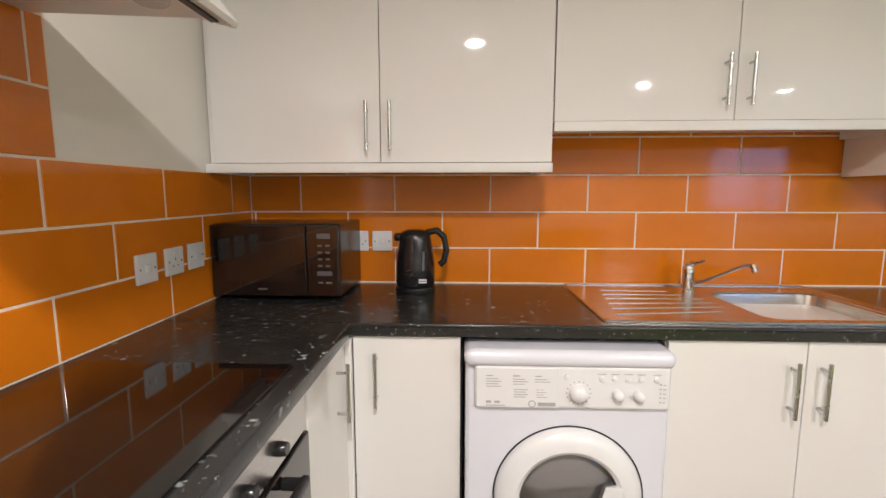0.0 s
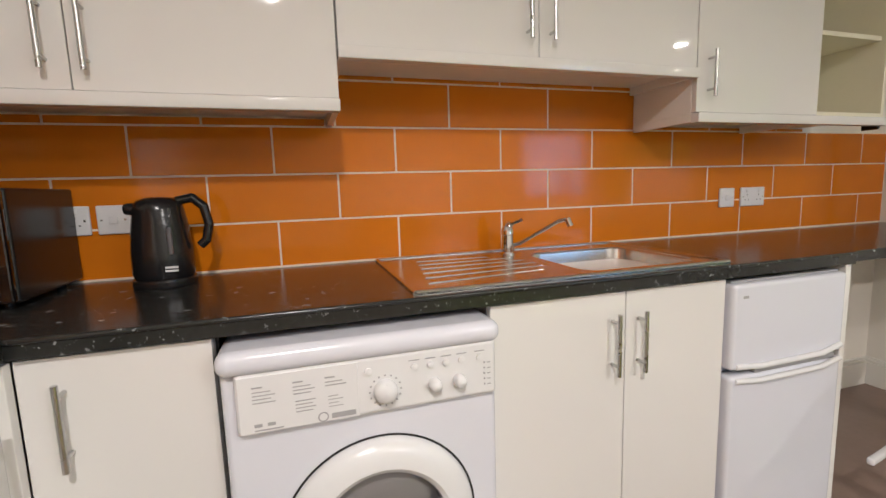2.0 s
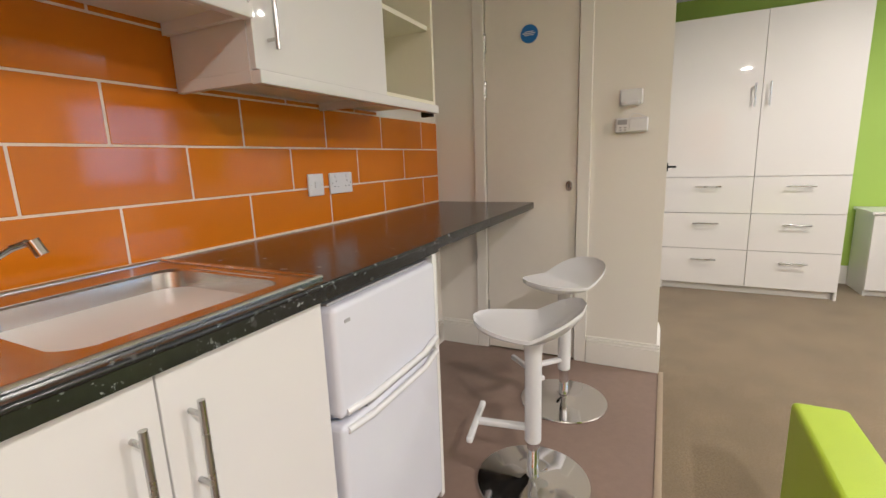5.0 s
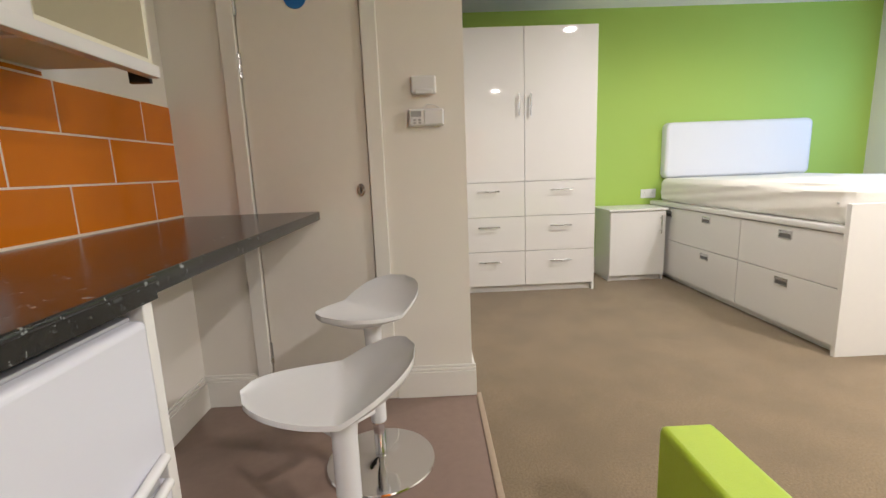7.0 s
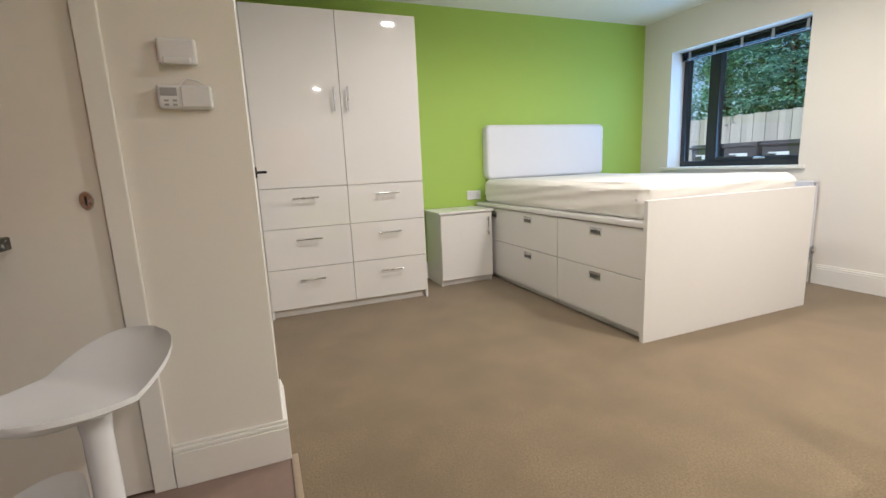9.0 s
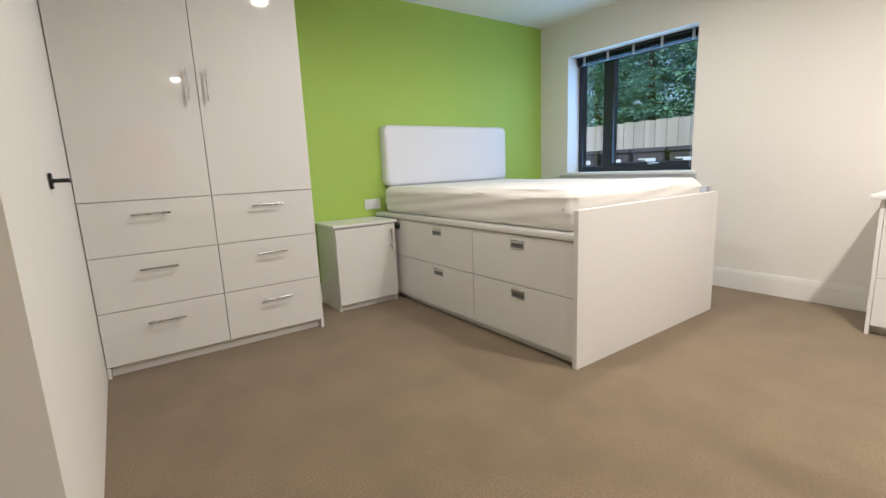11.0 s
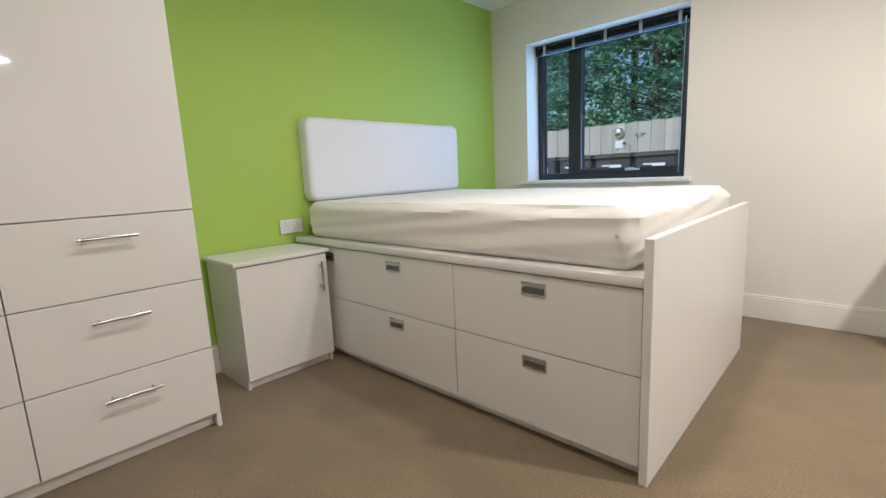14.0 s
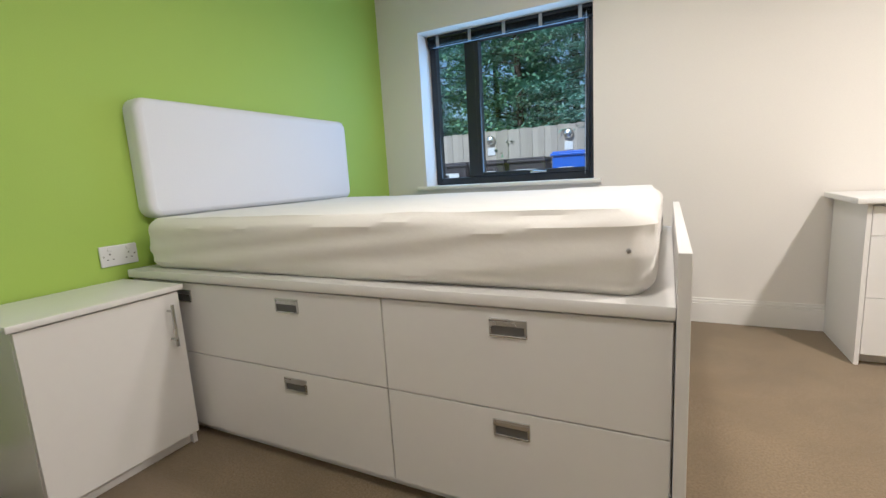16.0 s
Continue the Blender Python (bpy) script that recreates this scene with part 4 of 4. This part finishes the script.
# bed
bed = thing("storage_bed", (5.3, -3.92, 0), "white storage bed with drawers and footboard", "bed")
BX0, BX1, BY0, BY1 = 4.24, 6.33, -4.635, -3.20
under(bed, block("footboard", SATIN, (BX0, BX0 + 0.028, BY0, BY1 + 0.012, 0.0, 0.812), bevel=0.002))
s = Shape().box(BX0 + 0.03, BX1, BY0 + 0.02, BY1 - 0.021, 0.06, 0.655, 0.001).box(BX0 + 0.03, BX1, BY1 - 0.06, BY1 - 0.045, 0, 0.06, 0)
under(bed, s.make("body", SATIN))
under(bed, block("platform", SATIN, (BX0 + 0.029, BX1 + 0.01, BY0, BY1 + 0.008, 0.657, 0.69), bevel=0.003))
for x0, x1, grips in ((4.272, 5.056, (4.66,)), (5.058, 6.325, (5.445, 6.0))):
    for z0, z1 in ((0.05, 0.362), (0.364, 0.652)):
        under(bed, block("drawer_front", SATIN, (x0 + 0.0015, x1 - 0.0015, BY1 - 0.019, BY1, z0 + 0.001, z1 - 0.001), bevel=0.0015))
        for hx in grips if z0 > 0.2 else grips[:1]:
            zc = z0 + 0.235 if z0 > 0.2 else z0 + 0.26
            s = Shape()
            w, h = 0.052, 0.025
            for b in ((hx - w, hx + w, zc + h - 0.006, zc + h), (hx - w, hx + w, zc - h, zc - h + 0.006), (hx - w, hx - w + 0.007, zc - h + 0.006, zc + h - 0.006), (hx + w - 0.007, hx + w, zc - h + 0.006, zc + h - 0.006)):
                s.box(b[0], b[1], BY1 - 0.001, BY1 + 0.004, b[2], b[3], 0.0015)
            s.box(hx - w + 0.007, hx + w - 0.007, BY1 + 0.0, BY1 + 0.0035, zc + h - 0.02, zc + h - 0.006, 0.001)
            under(bed, s.make("recessed_handle", HANDLE))
            under(bed, block("handle_recess", RECESS, (hx - w + 0.006, hx + w - 0.006, BY1 - 0.0005, BY1 + 0.0012, zc - h + 0.005, zc + h - 0.005), bevel=0))
# padded headboard with rounded corners
s = Shape()
rings = []
HY0, HY1, HZ0, HZ1 = -4.675, -3.29, 0.895, 1.408
for px, inset in ((GX - 0.003, 0.0), (6.30, 0.0), (6.285, 0.004), (6.276, 0.014), (6.273, 0.03)):
    ring = []
    rr = 0.055 - inset * 0.5
    for cyy, czz, a0 in ((HY1 - 0.055, HZ1 - 0.055, 0), (HY0 + 0.055, HZ1 - 0.055, 90), (HY0 + 0.055, HZ0 + 0.055, 180), (HY1 - 0.055, HZ0 + 0.055, 270)):
        for k in range(7):
            a = radians(a0 + 15 * k)
            ring.append(s.bm.verts.new((px, cyy + (0.055 - inset) * math.cos(a), czz + (0.055 - inset) * math.sin(a))))
    rings.append(ring)
for a, b in zip(rings, rings[1:]):
    for k in range(len(a)):
        s.bm.faces.new((a[k], a[(k + 1) % len(a)], b[(k + 1) % len(a)], b[k]))
s.bm.faces.new(rings[0])
s.bm.faces.new(rings[-1])
under(bed, s.make("headboard", HEADFABRIC))

# mattress: rounded slab with sheet creases on its sides
mat = thing("mattress", (5.3, -3.92, 0.69), "white fitted-sheet covered mattress, bare", "mattress")
s = Shape()
mx0, mx1, my0, my1, mz0, mz1 = 4.315, 6.27, -4.60, -3.235, 0.691, 0.893
nu, nv = 240, 26
cx, cy = (mx0 + mx1) / 2, (my0 + my1) / 2
hx, hy = (mx1 - mx0) / 2, (my1 - my0) / 2
per = []
R = 0.07
for (sx, sy, a0) in ((1, 1, 0), (-1, 1, 90), (-1, -1, 180), (1, -1, 270)):
    for k in range(9):
        a = radians(a0 + 90 * k / 8)
        per.append((sx * (hx - R) + R * math.cos(a), sy * (hy - R) + R * math.sin(a), math.cos(a), math.sin(a)))
pts = []
for (p, q) in zip(per, per[1:] + per[:1]):
    d = math.hypot(q[0] - p[0], q[1] - p[1])
    m = max(1, int(d / 0.03))
    for k in range(m):
        f = k / m
        pts.append(tuple(p[i] * (1 - f) + q[i] * f for i in range(4)))
prof = []
for k in range(15):
    f = k / 14
    prof.append(f)
rings = []
for f in prof:
    ring = []
    z = mz0 + (mz1 - mz0) * f
    inset = 0.030 * max(0, (f - 0.80) / 0.20) ** 2.4 + 0.03 * max(0, (0.2 - f) / 0.2) ** 2
    for x, y, nx, ny in pts:
        long = x if abs(ny) > 0.5 else y
        crease = 0.010 * noise.noise(Vector((long * 1.3 + 3, z * 22 + long * 2.0, 1.3))) + 0.004 * noise.noise(Vector((long * 2.5, z * 60 + long * 5, 4.1)))
        zz = z - 0.014 * f * noise.noise(Vector((x * 1.3, y * 1.3, 0.2)))
        ring.append(s.bm.verts.new((cx + x - nx * inset + nx * crease, cy + y - ny * inset + ny * crease, zz)))
    rings.append(ring)
for shrink in (0.985, 0.95, 0.85, 0.6, 0.3):
    ring = []
    for x, y, nx, ny in pts:
        X, Y = (x - nx * 0.03) * shrink, (y - ny * 0.03) * shrink
        ring.append(s.bm.verts.new((cx + X, cy + Y, mz1 + 0.007 + 0.006 * noise.noise(Vector((X * 2.3, Y * 2.3, 5))) + 0.003 * noise.noise(Vector((X * 8, Y * 8, 2))))))
    rings.append(ring)
for a, b in zip(rings, rings[1:]):
    for k in range(len(a)):
        s.bm.faces.new((a[k], a[(k + 1) % len(a)], b[(k + 1) % len(a)], b[k]))
s.bm.faces.new(rings[-1])
s.bm.faces.new(rings[0])
under(mat, s.make("sheet", FABRIC))
# small vent stud at the foot corner
under(mat, Shape().lathe([(0, 0.004), (0.006, 0.003), (0.007, -0.004)], (mx0 + 0.055, my1 - 0.001, mz0 + 0.115), "Y", 14).make("vent_stud", HANDLE))

# radiator under the window
rad = thing("radiator", (5.2, WY + 0.07, 0.2), "white panel radiator under the window", "radiator")
s = Shape().box(4.56, 5.9, WY + 0.03, WY + 0.05, 0.2, 0.80, 0.006).box(4.56, 5.9, WY + 0.085, WY + 0.1, 0.2, 0.80, 0.006).box(4.56, 5.9, WY + 0.03, WY + 0.1, 0.795, 0.81, 0.004)
for k in range(38):
    s.box(4.58 + k * 0.035, 4.596 + k * 0.035, WY + 0.098, WY + 0.104, 0.24, 0.77, 0.003, 1)
under(rad, s.make("panel", ENAMEL))
s = Shape().tube((4.535, WY + 0.065, 0), (4.535, WY + 0.065, 0.25), 0.008, 12).tube((4.535, WY + 0.065, 0.235), (4.57, WY + 0.065, 0.235), 0.008, 12)
s.lathe([(0, 0.0), (0.016, 0.0), (0.019, 0.02), (0.016, 0.055), (0, 0.058)], (4.535, WY + 0.065, 0.25), "Z", 16)
under(rad, s.make("valve", CHROME))
s = Shape().box(4.6, 4.63, WY + 0.001, WY + 0.03, 0.3, 0.7, 0.002).box(5.83, 5.86, WY + 0.001, WY + 0.03, 0.3, 0.7, 0.002)
under(rad, s.make("bracket", ENAMEL))

# desk with a drawer pedestal
desk = thing("desk", (2.8, -5.03, 0), "white desk with a three-drawer pedestal", "desk")
QX, QY = 3.48, -4.79
under(desk, block("top", SATIN, (1.9, QX + 0.045, WY + 0.022, QY + 0.03, 0.77, 0.797), bevel=0.003))
under(desk, Shape().box(2.95, QX, WY + 0.022, QY - 0.02, 0.05, 0.768, 0.001).box(2.96, QX - 0.01, WY + 0.06, QY - 0.06, 0, 0.05, 0).box(QX - 0.018, QX + 0.001, WY + 0.022, QY - 0.001, 0, 0.768, 0.001).make("pedestal", SATIN))
under(desk, block("side_panel", SATIN, (1.92, 1.94, WY + 0.022, QY - 0.02, 0, 0.76)))
for z0, z1 in ((0.055, 0.33), (0.332, 0.62), (0.622, 0.757)):
    under(desk, block("drawer_front", SATIN, (2.952, QX - 0.02, QY - 0.018, QY, z0, z1), bevel=0.0015))
    bar_handle(desk, (3.1, QY, (z0 + z1) / 2 + 0.04), (3.27, QY, (z0 + z1) / 2 + 0.04), (0, 1, 0))

# ---- outdoors ----
tagged(block("ground", PAVING, (-60, 70, -80, WY - 0.3, -0.25, -0.13), bevel=0), "grey paved yard outside", "ground", kind="structure")
FYY = -12.45
fence = thing("fence", (8, FYY, -0.13), "weathered vertical board timber fence", "fence")
board = {}
for k in range(110):
    w = 0.14
    hgt = 2.10 + 0.022 * (k % 3) * 0.4
    if hgt not in board:
        o = Shape().box(-w / 2, w / 2, -0.01, 0.01, 0, hgt, 0.003, 1).make("board", TIMBER)
        board[hgt] = o.data
        o.parent = fence
    else:
        o = new("board", board[hgt])
        o.parent = fence
    o.location = (-7.0 + k * 0.143, 0.012 * (k % 2), 0)
under(fence, Shape().box(0, 17, FYY - 0.06, FYY - 0.03, 0.3, 0.38, 0.004).box(0, 17, FYY - 0.06, FYY - 0.03, 1.5, 1.58, 0.004).make("rail", TIMBER))


def wheelie_bin(root_label, mat, x, y, w, h, cat="wheelie bin"):
    root = thing("wheelie_bin", (x, y, -0.13), root_label, cat, "bins along the fence")
    s = Shape()
    tmp = bmesh.new()
    bmesh.ops.create_cube(tmp, size=1)
    for v in tmp.verts:
        f = 0.88 if v.co.z < 0 else 1
        v.co = Vector((v.co.x * w * f, v.co.y * 0.66 * f, (v.co.z + 0.5) * (h - 0.16) + 0.06))
    bmesh.ops.bevel(tmp, geom=tmp.edges[:], offset=0.02, segments=2, affect="EDGES")
    bmesh.ops.translate(tmp, vec=(x, y, -0.13), verts=tmp.verts)
    s.take(tmp)
    under(root, s.make("body", mat))
    s = Shape().box(x - w / 2 - 0.03, x + w / 2 + 0.03, y - 0.37, y + 0.38, h - 0.23, h - 0.17, 0.02, 3).box(x - w / 2, x + w / 2, y - 0.34, y + 0.33, h - 0.18, h - 0.13, 0.04, 3)
    under(root, s.make("lid", mat))
    s = Shape()
    for sx in (-1, 1):
        s.tube((x + sx * w * 0.38 - 0.03, y + 0.2, -0.05), (x + sx * w * 0.38 + 0.03, y + 0.2, -0.05), 0.08, 20)
    under(root, s.make("wheel", BLACK))
    return root


for k in range(5):
    bx = 6.98 + 0.88 * k
    r = wheelie_bin("dark brown lidded bin with white label", BROWN, bx, FYY + 0.55, 0.78, 1.42)
    s = Shape().box(bx - 0.2, bx + 0.22, FYY + 0.905, FYY + 0.915, 1.02, 1.05, 0).box(bx - 0.2, bx + 0.05, FYY + 0.905, FYY + 0.915, 0.94, 1.02, 0)
    under(r, s.make("label", WHITEPLASTIC))
r = wheelie_bin("bright blue recycling bin with label", BLUEBIN, 6.1, FYY + 0.6, 0.66, 1.5)
under(r, Shape().box(6.0, 6.3, FYY + 0.945, FYY + 0.955, 0.98, 1.05, 0).make("label", WHITEPLASTIC))
for lx in (6.26, 8.06):
    r = thing("bulkhead_lamp", (lx, FYY + 0.02, 1.7), "round outdoor lamp with white plate below", "outdoor lamp", "lamps on the fence")
    under(r, Shape().lathe([(0.11, 0.0), (0.11, 0.05), (0.08, 0.1), (0, 0.12)], (lx, FYY + 0.022, 1.77), "Y", 24).make("lens", STEEL))
    under(r, block("plate", WHITEPLASTIC, (lx - 0.09, lx + 0.09, FYY + 0.022, FYY + 0.04, 1.42, 1.6), bevel=0.004))


def tree(name, x, y, h, spread, seed, mat, drooping):
    """Tapered trunk, limbs, and sprays of small leaves along the limbs."""
    rnd = random.Random(seed)
    root = thing(name, (x, y, -0.13), "dense dark green garden tree behind the fence", "tree", "trees behind the fence")
    s = Shape().tube((x, y, -0.13), (x + 0.1, y, h * 0.55), 0.16, 10, 0.09).tube((x + 0.1, y, h * 0.55), (x + 0.15, y + 0.1, h), 0.09, 8, 0.02)
    verts, faces = [], []
    limbs = 64 if drooping else 76
    for k in range(limbs):
        z = h * (0.12 + 0.88 * (k + rnd.random()) / limbs)
        a = rnd.uniform(0, 2 * math.pi)
        ln = spread * (1.05 - 0.75 * (z / h) ** 1.6) * rnd.uniform(0.6, 1.1)
        tip = Vector((x + ln * math.cos(a), y + ln * math.sin(a), z + (-0.12 if drooping else 0.25) * ln))
        base = Vector((x + 0.08, y, z))
        s.tube(base, tip, 0.018, 5, 0.004)
        for c in range(26):
            f = rnd.uniform(0.25, 1.0)
            p = base.lerp(tip, f)
            side = Vector((rnd.gauss(0, 0.28), rnd.gauss(0, 0.28), rnd.gauss(0, 0.03 if drooping else 0.10)))
            c0 = p + side
            for q in range(14 if drooping else 10):
                o = c0 + Vector((rnd.gauss(0, 0.10), rnd.gauss(0, 0.10), rnd.gauss(0, 0.02 if drooping else 0.05)))
                d = Vector((rnd.gauss(0, 1), rnd.gauss(0, 1), rnd.gauss(-0.2, 0.2) if drooping else rnd.gauss(-0.3, 0.5))).normalized()
                w = d.cross(Vector((rnd.gauss(0, 0.5), rnd.gauss(0, 0.5), 1))).normalized()
                L, B = (rnd.uniform(0.09, 0.17), rnd.uniform(0.012, 0.022)) if drooping else (rnd.uniform(0.07, 0.15), rnd.uniform(0.03, 0.05))
                i = len(verts)
                verts += [o, o + d * L * 0.5 + w * B, o + d * L, o + d * L * 0.5 - w * B]
                faces.append((i, i + 1, i + 2, i + 3))
    under(root, s.make("trunk", BARK))
    me = bpy.data.meshes.new("leaves")
    me.from_pydata(verts, [], faces)
    me.materials.append(mat)
    o = new("leaves", me)
    under(root, tagged(o, kind="stuff"))


for k, (tx, ty, th, sp, mt, dr) in enumerate(((5.5, -14.2, 6.5, 2.5, LEAF2, True), (8.0, -14.9, 7.0, 2.3, LEAF, False), (10.3, -14.5, 6.5, 2.3, LEAF2, True), (12.6, -15.2, 7.5, 2.5, LEAF, False),
                                               (6.9, -17.5, 9.0, 2.8, LEAF, False), (9.6, -17.6, 9.0, 2.8, LEAF, False), (13.6, -18.2, 9.5, 3.0, LEAF, False), (4.0, -16.5, 8.0, 2.6, LEAF, False))):
    tree("tree", tx, ty, th, sp, 10 + k, mt, dr)

# ---- wall tiles ----
TW, TH, TX, JOINT = 0.403, 0.153, 1.03, 0.0062
tile_meshes = {}


def tile_mesh(w, h, along):
    key = (round(w, 3), round(h, 3), along)
    if key not in tile_meshes:
        s = Shape()
        if along == "x":
            s.box(-w / 2, w / 2, -0.0035, 0.0035, -h / 2, h / 2, 0.0016, 1)
        else:
            s.box(-0.0035, 0.0035, -w / 2, w / 2, -h / 2, h / 2, 0.0016, 1)
        ob = s.make("tile", TILE)
        tile_meshes[key] = ob.data
        bpy.data.objects.remove(ob)
    return tile_meshes[key]


def tile_row(parent, along, lo, hi, first, z0, z1):
    """One course from lo to hi, with a joint at first plus whole tiles."""
    k = math.floor((lo - first) / TW)
    while first + k * TW < hi - 0.004:
        a, b = max(lo, first + k * TW), min(hi, first + (k + 1) * TW)
        k += 1
        if b - a < 0.015:
            continue
        ob = new("tile", tile_mesh(b - a - JOINT, z1 - z0 - JOINT, along))
        c = (a + b) / 2
        tip = random.gauss(0, 0.0018)
        ob.location = (c, -0.0038, (z0 + z1) / 2) if along == "x" else (0.0038, c, (z0 + z1) / 2)
        ob.rotation_euler = (tip, 0, tip * 0.7) if along == "x" else (0, tip, tip * 0.7)
        ob.parent = parent


for parent, b in ((WALL_KITCHEN, (0.0, PX - 0.001, -0.0058, 0.0005, H0 - 0.002, H0 + 3 * TH)), (WALL_KITCHEN, (0.0, 1.2, -0.0058, 0.0005, H0 + 3 * TH, 1.387)), (WALL_KITCHEN, (2.46, 3.42, -0.0058, 0.0005, H0 + 3 * TH, 1.377)), (WALL_KITCHEN, (1.2, 2.46, -0.0058, 0.0005, H0 + 3 * TH, 1.55)),
                  (WALL_LEFT, (-0.0005, 0.0058, -2.2, 0.0, H0 - 0.002, H0 + 3 * TH)), (WALL_LEFT, (-0.0005, 0.0058, -2.2, -0.923, H0 + 3 * TH, H0 + 6 * TH))):
    g = block("grout", GROUT, b, bevel=0)
    g.parent = parent
for j in range(3):
    off = 0 if j % 2 == 0 else TW / 2
    tile_row(WALL_KITCHEN, "x", 0.006, PX - 0.002, TX + off, H0 + j * TH, H0 + (j + 1) * TH)
    tile_row(WALL_LEFT, "y", -2.2, -0.008, -0.97 + (0 if j % 2 == 0 else 0.19), H0 + j * TH, H0 + (j + 1) * TH)
tile_row(WALL_KITCHEN, "x", 1.2, 2.46, TX + TW / 2, H0 + 3 * TH, H0 + 4 * TH)
tile_row(WALL_KITCHEN, "x", 1.2, 2.46, TX, H0 + 4 * TH, 1.55)
tile_row(WALL_KITCHEN, "x", 0.006, 1.2, TX + TW / 2, H0 + 3 * TH, 1.387)
tile_row(WALL_KITCHEN, "x", 2.46, 3.42, TX + TW / 2, H0 + 3 * TH, 1.377)
for j in range(3, 6):
    tile_row(WALL_LEFT, "y", -2.2, -0.924, -0.97 + (0 if j % 2 == 0 else 0.19), H0 + j * TH, H0 + (j + 1) * TH)
